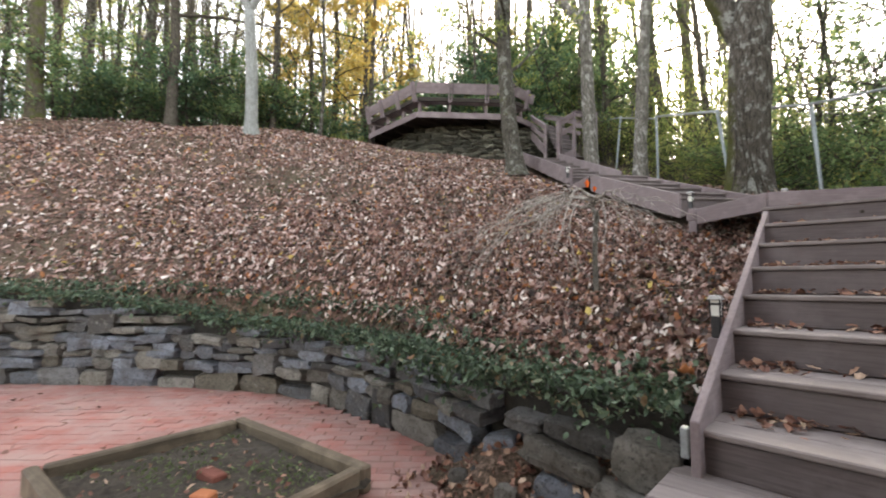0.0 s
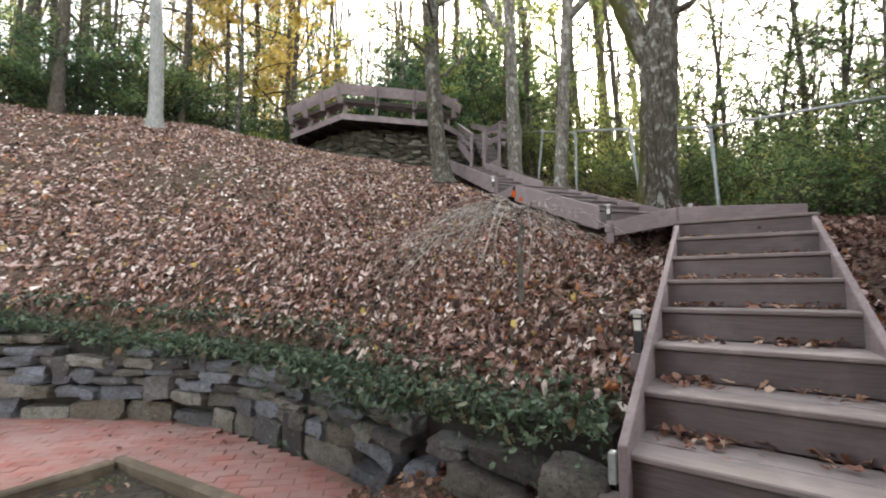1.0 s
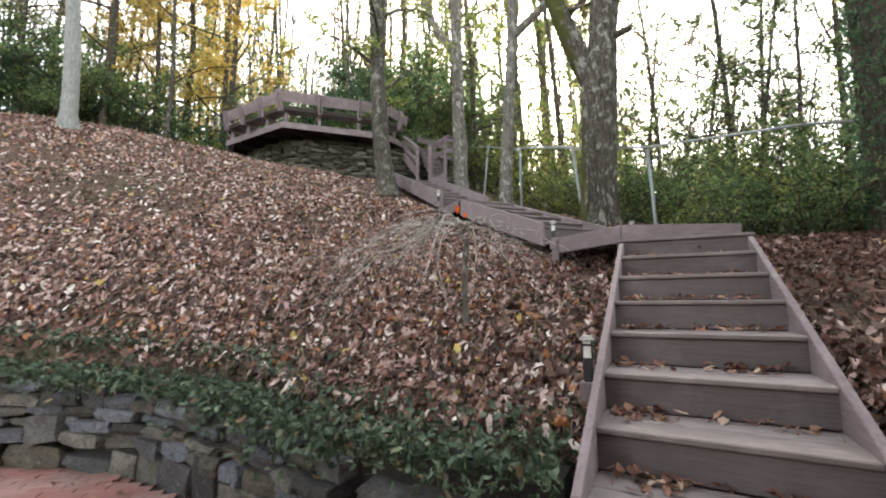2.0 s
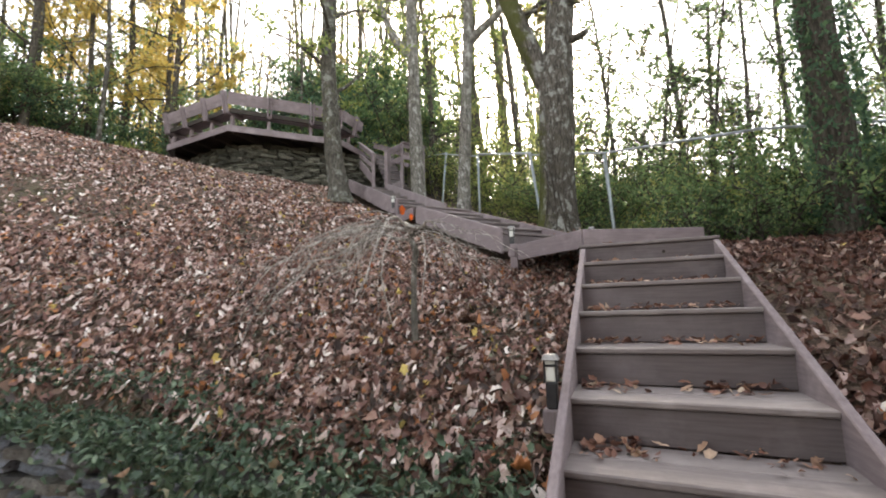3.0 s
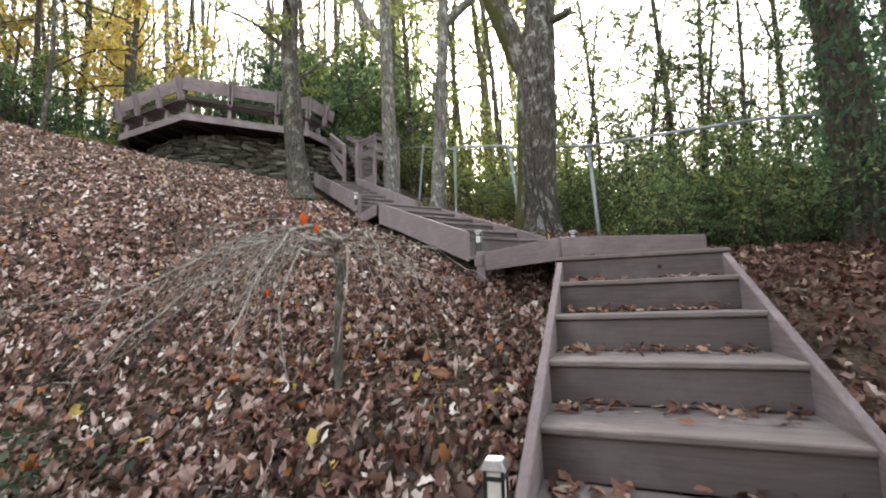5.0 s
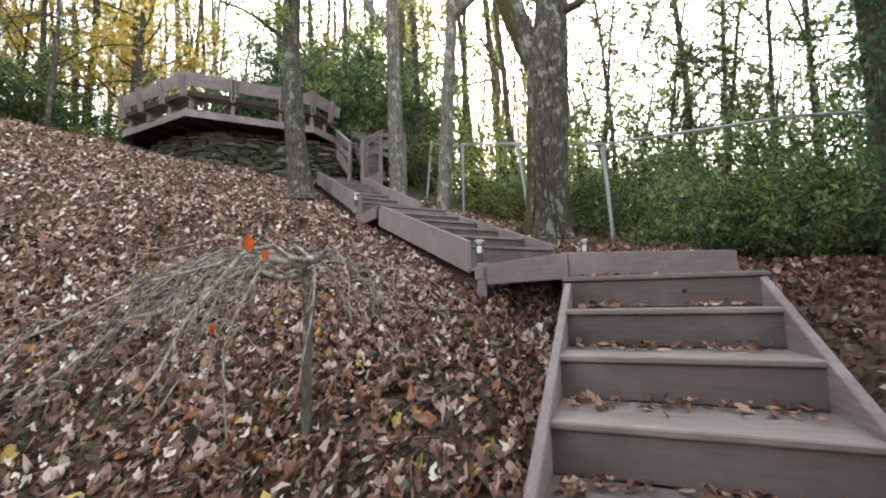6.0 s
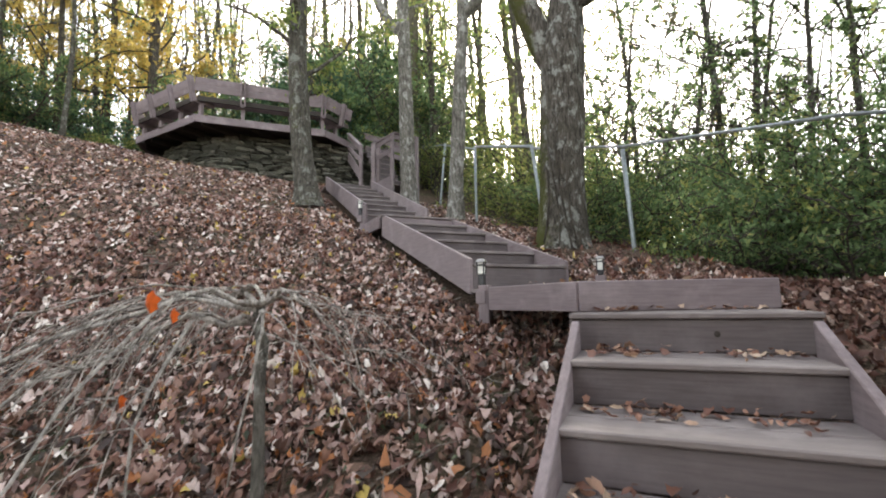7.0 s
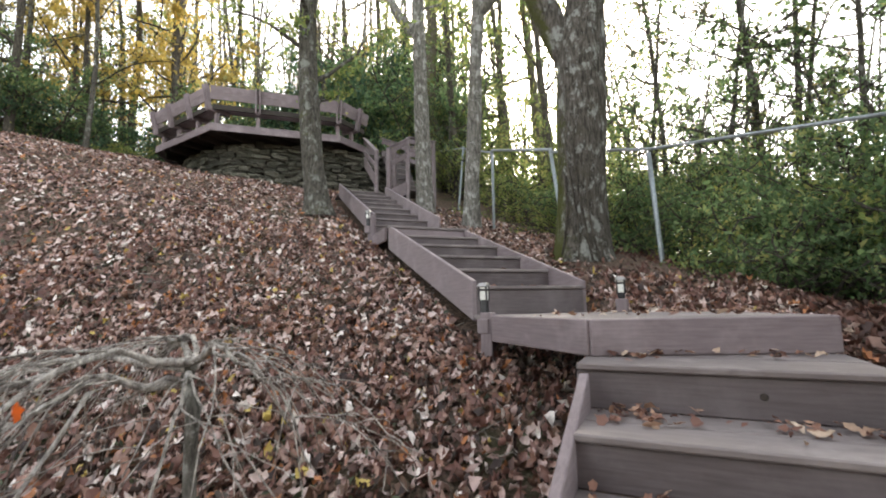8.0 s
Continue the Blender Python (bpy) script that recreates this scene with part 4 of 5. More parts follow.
st3, rd3 = along([(-0.62, 4.0, 3.2, 0.16), (-0.83, 3.98, 3.85, 0.20), (-1.10, 3.95, 4.6, 0.19), (-1.33, 3.95, 5.35, 0.17), (-1.9, 4.1, 7.2, 0.12), (-2.2, 4.2, 9.5, 0.06)], at, 16)
tb, tips = branches(st2, rd2, 0.05, 9, 0.9, 3.2)
tb3, tips3 = branches(st3, rd3, 0.45, 7, 0.9, 2.6)
tb4, tips4 = branches(st, rd, 0.75, 5, 1.0, 3.0)
tb, tips = tb + tb4, tips + tips4
knob = tube([Vector(p) - Vector(at) for p in ((-0.32, 3.92, 4.22), (-0.12, 3.86, 4.22), (0.0, 3.84, 4.25), (0.06, 3.84, 4.30))], [0.10, 0.075, 0.07, 0.05], 8, 0.2)
oak = plant("oak_tree", at, [tube(st, flared(st, rd, 1.18, 0.6), 24, 0.12), tube(st2, rd2, 14, 0.1), tube(st3, rd3, 14, 0.1), knob] + tb + tb3, BARK_OAK, "thick grey lichen-patched oak with a forked trunk beside the platform", "tree", "", crown_leaves("crown", tips + tips3, 2600, 0.12, SPARSE), "thin yellow-green remains of the crown")
vine = []
for k in range(4):
    a = 4.2 + 0.38 * k
    vp = [Vector((math.cos(a + 0.2 * math.sin(z * 2 + k)) * (0.34 + 0.12 * max(0, 0.7 - z) ** 1.2), math.sin(a + 0.2 * math.sin(z * 2 + k)) * (0.34 + 0.12 * max(0, 0.7 - z) ** 1.2), z)) for z in np.linspace(0, 1.1 + 0.3 * (k % 3), 8)]
    vine.append(tube(vp, [0.014] * 8, 5))
vs, fs = joined(vine)
part("vine", mesh_of("vine", vs, fs, BARK_DARK, True), oak, Matrix.Translation(at), "bare woody vine climbing the trunk")

# the leaning tree in front of the deck
at = (-5.30, 4.25, ground_at(-5.30, 4.25) - 0.1)
st, rd = along([(-5.29, 4.25, at[2], 0.235), (-5.31, 4.25, 2.1, 0.215), (-5.41, 4.25, 2.7, 0.20), (-5.50, 4.25, 3.4, 0.19), (-5.55, 4.25, 4.0, 0.18), (-5.61, 4.25, 5.1, 0.17), (-5.61, 4.25, 6.4, 0.16), (-5.5, 4.3, 8.5, 0.13), (-5.5, 4.3, 11.5, 0.06)], at, 20)
tb, tips = branches(st, rd, 0.45, 8, 0.9, 2.8)
plant("leaning_tree", at, [tube(st, flared(st, rd, 1.5, 0.5), 16, 0.12)] + tb, BARK, "slender grey tree leaning in front of the deck", "tree", "", crown_leaves("crown", tips, 2600, 0.12, LIME), "sparse yellow-green leaves")

# two trees behind the middle and upper flights
for x, y, r, ln, fz, fd, nm in ((-4.76, 7.3, 0.20, 0.0, 6.6, (-0.75, 0.1, 1), "grey mottled tree with a forking top behind the steps"), (-3.02, 5.95, 0.155, 0.03, 6.0, (0.9, 0.1, 0.8), "pale slim tree standing by the wire fence")):
    at = (x, y, ground_at(x, y) - 0.1)
    st, rd = limb((0, 0, 0), (ln, 0, 1), 10, r, r * 0.5, 0.012, 0.0, 18)
    fork = min(range(len(st)), key=lambda k: abs(st[k].z + at[2] - fz))
    st3, rd3 = limb(st[fork], fd, 4.5, r * 0.72, r * 0.2, 0.07, 0.06, 10)
    tb, tips = branches(st, rd, 0.5, 6, 0.9, 2.6)
    tb3, tips3 = branches(st3, rd3, 0.4, 4, 0.9, 1.6)
    plant("grey_tree", at, [tube(st, flared(st, rd, 1.4, 0.6), 16, 0.14), tube(st3, rd3, 10, 0.1)] + tb + tb3, BARK_GREY, nm, "tree", "", crown_leaves("crown", tips + tips3, 1800, 0.12, LIME), "sparse yellow-green leaves")

# the ivy-covered tree
at = (2.62, 2.05, ground_at(2.62, 2.05) - 0.15)
st, rd = limb((0, 0, 0), (-0.01, 0, 1), 10, 0.20, 0.13, 0.012, 0, 12)
tb, tips = branches(st, rd, 0.27, 11, 1.0, 3.3)
ivy_tree = plant("ivy_clad_tree", at, [tube(st, flared(st, rd, 1.3, 0.6), 14, 0.1)] + tb, BARK_DARK, "tall tree with its trunk wrapped in dark ivy", "tree", "", crown_leaves("crown", tips, 6500, 0.075, GREEN), "thin green crown")
nn = 5200
zz, aa = rng.uniform(0.1, 6.5, nn), rng.uniform(0, 2 * np.pi, nn)
rr = 0.18 + 0.08 * np.abs(np.sin(zz * 2.3 + aa)) * np.abs(np.sin(zz * 5 + aa * 2)) + rng.uniform(0, 0.10, nn)
part("ivy", leaves("ivy", np.stack([np.cos(aa) * rr, np.sin(aa) * rr, zz], -1), rng.uniform(0.05, 0.10, nn), DEEP), ivy_tree, Matrix.Translation(at), "glossy dark green ivy")

# the pale sycamore on the lawn edge
at = (-12.5, 1.2, ground_at(-12.5, 1.2) - 0.1)
st, rd = limb((0, 0, 0), (-0.02, 0, 1), 3.9, 0.185, 0.15, 0.012, 0, 8)
s2, r2 = limb(st[-1], (-0.35, -0.2, 1), 6, 0.12, 0.04, 0.05, 0.03, 8)
s3, r3 = limb(st[-1], (0.40, 0.2, 1), 6, 0.12, 0.04, 0.05, 0.03, 8)
tb, tips = branches(s2, r2, 0.3, 5, 0.9, 2.0)
tb3, tips3 = branches(s3, r3, 0.3, 5, 0.9, 2.0)
plant("sycamore_tree", at, [tube(st, flared(st, rd, 1.4, 0.4), 14, 0.05), tube(s2, r2, 10), tube(s3, r3, 10)] + tb + tb3, BARK_PALE, "pale smooth-barked sycamore forking high at the lawn edge", "tree", "", crown_leaves("crown", tips + tips3, 900, 0.13, SPARSE), "a few last leaves")

# woodland trees: several kinds, each repeated
kinds = [
    bg_tree("woodland_tree", 15, 0.17, SPARSE, 1500, "tall dark woodland tree with thin autumn leaves", 0.02, 0.26, nb=12, size=0.11),
    bg_tree("woodland_tree", 13, 0.12, LIME, 2800, "slim woodland tree with yellow-green leaves", -0.04, 0.18, nb=14, size=0.13),
    bg_tree("woodland_tree", 16, 0.22, SPARSE, 1000, "stout woodland tree nearly bare of leaves", 0.03, 0.34, bark_mat=BARK_MOSS, nb=12, size=0.11),
    bg_tree("woodland_tree", 12, 0.075, SPARSE, 700, "thin bare woodland sapling", 0.06, 0.25, nb=11, length=2.4, bark_mat=BARK, depth=3, size=0.10),
    bg_tree("woodland_tree", 11, 0.11, YELLOW, 3800, "young maple in bright yellow autumn leaf", 0.03, 0.16, size=0.17, nb=13, length=2.8),
    bg_tree("woodland_tree", 13, 0.14, GREEN, 2000, "woodland tree still in green leaf", -0.02, 0.24, nb=12, bark_mat=BARK, size=0.12),
    bg_tree("understorey_tree", 6.0, 0.05, GREEN, 1900, "slender understorey tree with small airy green leaves", 0.08, 0.12, size=0.08, nb=16, length=2.2, bark_mat=BARK, depth=3),
]
placed = [(-15.6, 5.2, 4), (-14.6, 7.4, 4), (-13.2, 13.2, 3), (-11.0, 14.2, 0), (-9.2, 13.8, 1), (-17.5, 9.5, 4)]
# a first row whose trunks stand along the edge of the lawn
row = [(-18.0, -4.6, 0), (-17.2, -3.9, 3), (-16.6, -3.1, 2), (-17.6, -0.2, 5), (-15.6, 0.0, 0), (-16.2, 1.6, 3), (-15.5, 3.4, 1), (-14.2, 4.6, 3), (-18.6, -7.2, 0), (-16.9, -8.5, 2),
       (-7.2, 12.4, 2), (-6.0, 12.0, 1), (-4.2, 12.5, 1), (-2.4, 10.8, 1), (-1.6, 11.0, 1), (0.3, 8.8, 3), (1.2, 10.6, 6), (2.6, 7.6, 3), (-5.2, 14.0, 1), (-3.2, 13.5, 2),
       (2.8, 5.6, 6), (4.6, 4.6, 6), (6.2, 6.5, 6), (0.8, 8.8, 6), (-14.2, 12.4, 6), (-12.8, 13.4, 6), (-11.4, 13.2, 6), (-10.0, 13.6, 6), (-8.6, 13.0, 6), (-7.4, 12.2, 6), (-6.2, 12.0, 6), (-5.0, 11.2, 6), (3.6, 6.5, 3), (5.0, 6.0, 3), (1.8, 7.2, 3), (-19.0, 6.0, 4), (-18.0, 8.0, 0), (-20.0, 10.0, 4), (-17.0, 12.0, 1), (-21.5, 7.5, 4), (-19.5, 13.5, 3), (-15.0, 15.5, 2), (-22.0, 3.0, 0), (-20.0, 1.0, 5), (-12.0, 17.5, 3), (-8.8, 16.5, 1), (-16.0, 18.5, 3), (-21.0, -2.0, 0),  (-16.4, 0.8, 6), (-17.0, -5.4, 6)]
placed += row
placed += [(1.2, 6.8, 6), (2.2, 6.4, 6), (3.0, 7.4, 6), (4.0, 5.6, 6), (5.0, 7.2, 6), (6.0, 5.2, 6), (7.2, 6.0, 6), (5.6, 3.6, 6), (7.0, 3.2, 6), (0.2, 7.6, 6), (3.6, 9.0, 6), (1.8, 9.4, 6), (6.6, 8.6, 6), (8.4, 4.6, 6), (5.8, 1.4, 6), (7.8, 1.2, 6)]
random.seed(21)
for k in range(92):
    a = radians(random.uniform(-52, 95))
    d = random.uniform(18, 46)
    x, y = 0.3 - math.sin(a) * d, -4.0 + math.cos(a) * d
    if abs(math.degrees(a) - 16.6) < 5:
        continue
    yellow = 8 < math.degrees(a) < 62
    kd = random.choice((0, 0, 1, 1, 2, 3, 3, 3, 4, 5)) if yellow else random.choice((3, 6, 3, 6, 5) if a < 0.1 else (0, 1, 2, 3, 3, 5))
    placed.append((x, y, kd))
first = [True] * len(kinds)
for x, y, kd in placed:
    sc = random.uniform(0.8, 1.2)
    m = Matrix.Translation((x, y, ground_at(x, y))) @ Matrix.Rotation(random.uniform(0, 6.28), 4, "Z")
    if first[kd]:
        kinds[kd].matrix_basis = m
        first[kd] = False
    else:
        ob = copy_thing(kinds[kd], m)
        ob.scale = (sc, sc, sc)


# ---- shrubs ----
def shrub(h, w, mat, count, label, size=0.075):
    t = thing("shrub", (0, 0, 0), label, "shrub", "woodland shrubs")
    stems, tips = [], []
    for k in range(9):
        a = random.uniform(0, 6.28)
        st, rd = limb((math.cos(a) * 0.2, math.sin(a) * 0.2, -0.1), (math.cos(a) * 0.4, math.sin(a) * 0.4, 1), h * random.uniform(0.7, 1.1), 0.022, 0.006, 0.20, -0.10, 9)
        stems.append(tube(st, rd, 5))
        tb, tp = branches(st, rd, 0.2, 7, 1.0, w * 0.55, 1, 0.15)
        stems += tb
        tips += tp + [(p, w * 0.2) for p in st[2:]]
    vs, fs = joined(stems)
    part("stem", mesh_of("stem", vs, fs, BARK_DARK, True), t)["kind"] = "stuff"
    part("foliage", crown_leaves("foliage", [(p, max(r, 0.14)) for p, r in tips], count, size, mat), t)
    return t


shrubs = [
    shrub(2.6, 1.7, GREEN, 5200, "dense green honeysuckle shrub at the wood's edge", 0.085),
    shrub(2.3, 1.8, DEEP, 5200, "dark green bushy shrub at the wood's edge", 0.085),
    shrub(3.1, 1.6, GREEN, 4600, "tall loose honeysuckle shrub behind the fence", 0.07),
    shrub(1.0, 0.9, LIME, 2500, "small bright yellow-green shrub"),
    shrub(3.3, 1.7, LIME, 3600, "thin straggling shrub with bare brown stems and few leaves", 0.065),
    shrub(1.3, 1.1, GREEN, 1500, "low straggling green shrub with bare brown stems", 0.075),
]
used = [False] * len(shrubs)


def set_shrub(kd, x, y, sc=1.0):
    m = Matrix.Translation((x, y, ground_at(x, y))) @ Matrix.Rotation(random.uniform(0, 6.28), 4, "Z")
    if not used[kd]:
        shrubs[kd].matrix_basis = m
        used[kd] = True
    else:
        copy_thing(shrubs[kd], m).scale = (sc, sc, sc)


random.seed(33)
set_shrub(0, -16.0, 2.2)
set_shrub(1, -17.0, -1.6)
set_shrub(2, 2.0, 5.4)
set_shrub(3, -14.0, 5.5)
set_shrub(4, 2.6, 5.2)
set_shrub(5, 2.6, 3.3)
edge = [(-20, -11), (-18.6, -7.5), (-17.8, -4.5), (-17.4, -1.5), (-16.8, 1.2), (-16.2, 3.6), (-15.8, 6.4), (-15.6, 9.5), (-14.0, 13.0), (-11, 14.6), (-8.2, 14.4), (-6.2, 12.8), (-2.8, 12.4), (-0.9, 10.0), (0.4, 8.0)]
for (ax, ay), (bx, by) in zip(edge, edge[1:]):
    for f in (0.2, 0.7):
        for back in (0.0,):
            a = math.atan2(by - ay, bx - ax) + math.pi / 2
            x, y = ax + (bx - ax) * f + math.cos(a) * (back + random.uniform(-0.3, 0.4)), ay + (by - ay) * f + math.sin(a) * (back + random.uniform(-0.3, 0.4))
            set_shrub(random.choice((0, 1, 1)) if x < -9 else random.choice((4, 2, 4)), x, y, random.uniform(1.05, 1.5) if x < -5 else random.uniform(0.7, 0.95))
for x, y, kd, sc in ((-13.0, 15.2, 1, 2.4), (-11.6, 15.8, 0, 2.4), (-10.2, 16.0, 1, 2.4), (-8.8, 15.6, 0, 2.4), (-14.2, 12.6, 0, 2.0), (-13.4, 13.4, 1, 2.2), (-12.6, 13.8, 0, 2.1), (-11.8, 14.0, 1, 2.2), (-11.0, 14.1, 0, 2.2), (-10.2, 14.2, 1, 2.2), (-9.4, 14.0, 0, 2.2), (-8.6, 13.7, 1, 2.2), (-7.8, 13.3, 0, 2.2), (-6.8, 13.0, 4, 1.3), (-5.8, 12.6, 4, 1.2), (-4.9, 12.4, 4, 1.2), (-15.1, 11.6, 1, 2.0), (-15.8, 9.2, 0, 1.8),
                     (0.5, 5.6, 5, 1.0), (1.5, 4.5, 5, 1.0), (2.3, 3.8, 5, 1.05), (3.4, 3.0, 1, 0.6), (4.1, 2.4, 0, 0.6), (3.5, 1.6, 5, 0.9), (4.4, 0.8, 1, 0.6),
                     (-2.9, 10.2, 4, 1.15), (-1.8, 9.3, 4, 1.05), (-0.9, 8.6, 4, 1.05), (-0.1, 8.1, 4, 1.0), (-3.8, 11.7, 4, 1.3), (-1.4, 10.6, 4, 1.25),
                     (-2.6, 11.6, 4, 1.4), (0.3, 9.0, 4, 1.2), (2.8, 8.4, 0, 1.1), (6.0, 6.4, 0, 1.2), (6.6, 3.4, 1, 1.1),
                     (1.0, 6.2, 2, 0.9), (2.0, 4.4, 2, 0.9), (3.1, 3.7, 2, 0.9), (4.2, 2.6, 2, 0.85), (2.9, 4.9, 4, 0.9), (1.6, 6.0, 4, 0.95), (0.2, 6.3, 2, 0.8), (-0.9, 6.9, 2, 0.75),
                     (4.8, 4.8, 2, 1.0), (5.4, 2.2, 4, 1.0), (5.2, -0.4, 2, 0.9), (-1.2, 9.2, 4, 0.8), (-3.1, 11.0, 4, 0.9), (1.7, 5.6, 4, 0.85), (3.7, 2.9, 2, 0.75), (1.35, 3.0, 5, 0.72), (2.0, 2.5, 5, 0.66), (3.2, 1.9, 5, 0.8), (1.75, 3.4, 5, 0.9), (3.9, 0.6, 5, 0.9), (2.9, 2.8, 5, 1.0)):
    set_shrub(kd, x, y, sc)

# the depth of the wood
random.seed(17)
n = 130000
a, d = np.radians(np.where(rng.uniform(0, 1, n) < 0.3, rng.uniform(-58, 25, n), rng.uniform(22, 100, n))), rng.uniform(30, 60, n)
x, y = -np.sin(a) * d, -4 + np.cos(a) * d
hgt = height(x, y) + np.abs(rng.normal(0, 1, n)) * np.where(np.degrees(a) > 18, 10.0, 6.5) + rng.uniform(0, 2.5, n)
sunward = (np.abs(np.degrees(a) - 16.6) < 6) & (hgt > 0.36 * d)
grove = ~sunward & (np.sin(x * 0.9) * np.sin(y * 0.8 + x * 0.3) + rng.normal(0, 0.5, n) > -0.45)
P = np.stack([x, y, hgt], -1)[grove]
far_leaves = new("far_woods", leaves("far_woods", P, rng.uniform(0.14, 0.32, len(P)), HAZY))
tagged(far_leaves, "distant autumn foliage deep in the wood", "trees", kind="stuff")
poles = []
for k in range(420):
    a, d = radians(random.uniform(-58, 100)), random.uniform(24, 60)
    x, y = -math.sin(a) * d, -4 + math.cos(a) * d
    slim = a < radians(6)  # past the fence stands only slim leaning growth
    tilt = 0.22 if slim else 0.05
    pts, rad = limb((x, y, ground_at(x, y) - 0.3), (random.gauss(0, tilt), random.gauss(0, tilt), 1), 11 if slim else 18, random.uniform(0.03, 0.08) if slim else random.uniform(0.06, 0.17), 0.025 if slim else 0.05, 0.06 if slim else 0.03, 0, 6)
    poles.append(tube(pts, rad, 6))
    for j in range(10):
        p = pts[random.randint(1, 5)]
        q, qr = limb(p, (random.uniform(-1, 1), random.uniform(-1, 1), random.uniform(0.3, 1.0)), random.uniform(2, 5), random.uniform(0.03, 0.06), 0.012, 0.2, 0.03, 4)
        poles.append(tube(q, qr, 4))
vs, fs = joined(poles)
far_trunks = new("far_trunks", mesh_of("far_trunks", vs, fs, BARK, True))
tagged(far_trunks, "grey trunks standing deep in the wood", "trees", kind="stuff")

# ---- weeping sapling ----
random.seed(9)
at = (-1.19, -0.93, -0.80)
sap = thing("weeping_sapling", at, "small bare weeping tree with a crooked trunk and drooping twigs", "tree")
st = [Vector(p) for p in ((0, 0, -0.06), (0.0, 0.0, 0.12), (0.0, 0.0, 0.36), (0.012, -0.01, 0.60), (0.035, -0.02, 0.72), (0.012, -0.02, 0.775), (0.0, -0.03, 0.81), (0.035, -0.04, 0.855), (0.055, -0.045, 0.88))]
vs, fs = tube(st, [0.034, 0.025, 0.021, 0.020, 0.024, 0.021, 0.018, 0.021, 0.015], 12, 0.35)
part("trunk", mesh_of("trunk", vs, fs, BARK_GREY, True), sap, Matrix.Translation(at))


def droop(p0, angle, length, rise, fall, r0, r1, n=9, wiggle=0.012):
    """A twig that arches out from p0 and sinks to the leaves."""
    pts, a = [Vector(p0)], angle
    for j in range(1, n + 1):
        f = j / n
        a += random.gauss(0, 0.22)
        q = pts[-1] + Vector((math.cos(a), math.sin(a), 0)) * (length / n)
        q.z = p0[2] + rise * math.sin(min(f * 3.4, math.pi)) - fall * f * f + random.gauss(0, wiggle)
        low = ground_at(at[0] + q.x, at[1] + q.y) - at[2] + 0.03
        q.z = max(q.z, low)
        pts.append(q)
    return pts, [r0 + (r1 - r0) * (j / n) ** 0.7 for j in range(n + 1)]


for deg, length, rise, fall, r0, i in ((150, 0.75, 0.09, 0.20, 0.010, 8), (180, 1.05, 0.12, 0.34, 0.014, 7), (197, 1.25, 0.05, 0.42, 0.015, 8), (212, 1.15, 0.13, 0.46, 0.012, 7), (229, 1.1, 0.03, 0.52, 0.016, 6),
                                    (247, 0.95, 0.11, 0.55, 0.013, 8), (272, 0.65, 0.08, 0.60, 0.010, 6), (12, 0.36, 0.07, 0.22, 0.013, 8), (48, 0.42, 0.08, 0.42, 0.009, 8), (-30, 0.36, 0.05, 0.55, 0.009, 7), (105, 0.5, 0.10, 0.25, 0.009, 7)):
    bp, br = droop(st[i], radians(deg), length, rise, fall, r0 * 1.1, 0.0035, 9, 0.018)
    twig_bits = [tube(bp, br, 7, 0.25)]
    for k in range(9 if length > 0.7 else 4):
        j = random.randint(2, 8)
        tp, tr = droop(bp[j], radians(deg) + random.gauss(0, 0.55), random.uniform(0.2, 0.62), random.uniform(0.0, 0.04), random.uniform(0.08, 0.45), br[j] * 0.55, 0.0016, 6, 0.008)
        twig_bits.append(tube(tp, tr, 5, 0.2))
        for _ in range(2):
            jj = random.randint(2, 5)
            up2, ur2 = droop(tp[jj], radians(deg) + random.gauss(0, 0.8), random.uniform(0.1, 0.3), 0.01, random.uniform(0.05, 0.2), 0.0024, 0.0012, 4, 0.006)
            twig_bits.append(tube(up2, ur2, 4))
    vs, fs = joined(twig_bits)
    part("branch", mesh_of("branch", vs, fs, SAPBARK, True), sap, Matrix.Translation(at))
for p, s in (((-0.97, -1.56, 0.09), 0.065), ((-0.93, -1.52, 0.05), 0.045), ((-1.25, -1.45, -0.22), 0.045)):
    vs = [Vector((q[1] * s + q[2] * s * 0.5, q[2] * s, q[0] * s)) for q in LOBED.tolist()]
    part("hanging_leaf", mesh_of("hanging_leaf", vs, [tuple(f) for f in LOBED_T.tolist()], ORANGE), sap, Matrix.Translation(p) @ Matrix.Rotation(s * 9, 4, "Z"), "last bright orange leaf")

# ---- fallen leaves ----
def scatter(n, x0, x1, y0, y1, keep):
    x, y = rng.uniform(x0, x1, n), rng.uniform(y0, y1, n)
    ok = keep(x, y)
    return x[ok], y[ok]


def off_stairs(x, y):
    a = (x - FOOT.x) * UP.x + (y - FOOT.y) * UP.y
    b = (x - FOOT.x) * ACROSS.x + (y - FOOT.y) * ACROSS.y
    on = (x > -0.06) & (x < 1.0) & (y > -3.4) & (y < 0.4)
    on |= (a > 0.0) & (a < 7.8) & (b > -0.06) & (b < 1.06)
    deckish = (x + 10.3) ** 2 + (y - 8.9) ** 2 < 3.1 ** 2
    return ~on & ~deckish & ~((y < wall_y(x) + 0.15) & (x < -0.1))


def litter(name, n, box, size, lift, flat=0.6, shape=LOBED, faces=LOBED_T, mat=LITTER, curl=1.2):
    x, y = scatter(n, *box, lambda x, y: off_stairs(x, y) & (rng.uniform(0, 1, len(x)) < 0.70 + 0.42 * np.sin(1.3 * x + 0.8 * y) * np.sin(0.9 * y - 1.9 * x + 1)))
    z = height(x, y) + rng.uniform(0.0, lift, len(x))
    me = leaves(name, np.stack([x, y, z], -1), size * rng.uniform(0.55, 1.35, len(x)), mat, shape, faces, flat, up_at(x, y), curl)
    return tagged(new(name, me), "thick layer of dry brown and tan autumn leaves on the slope", "leaves", kind="stuff")


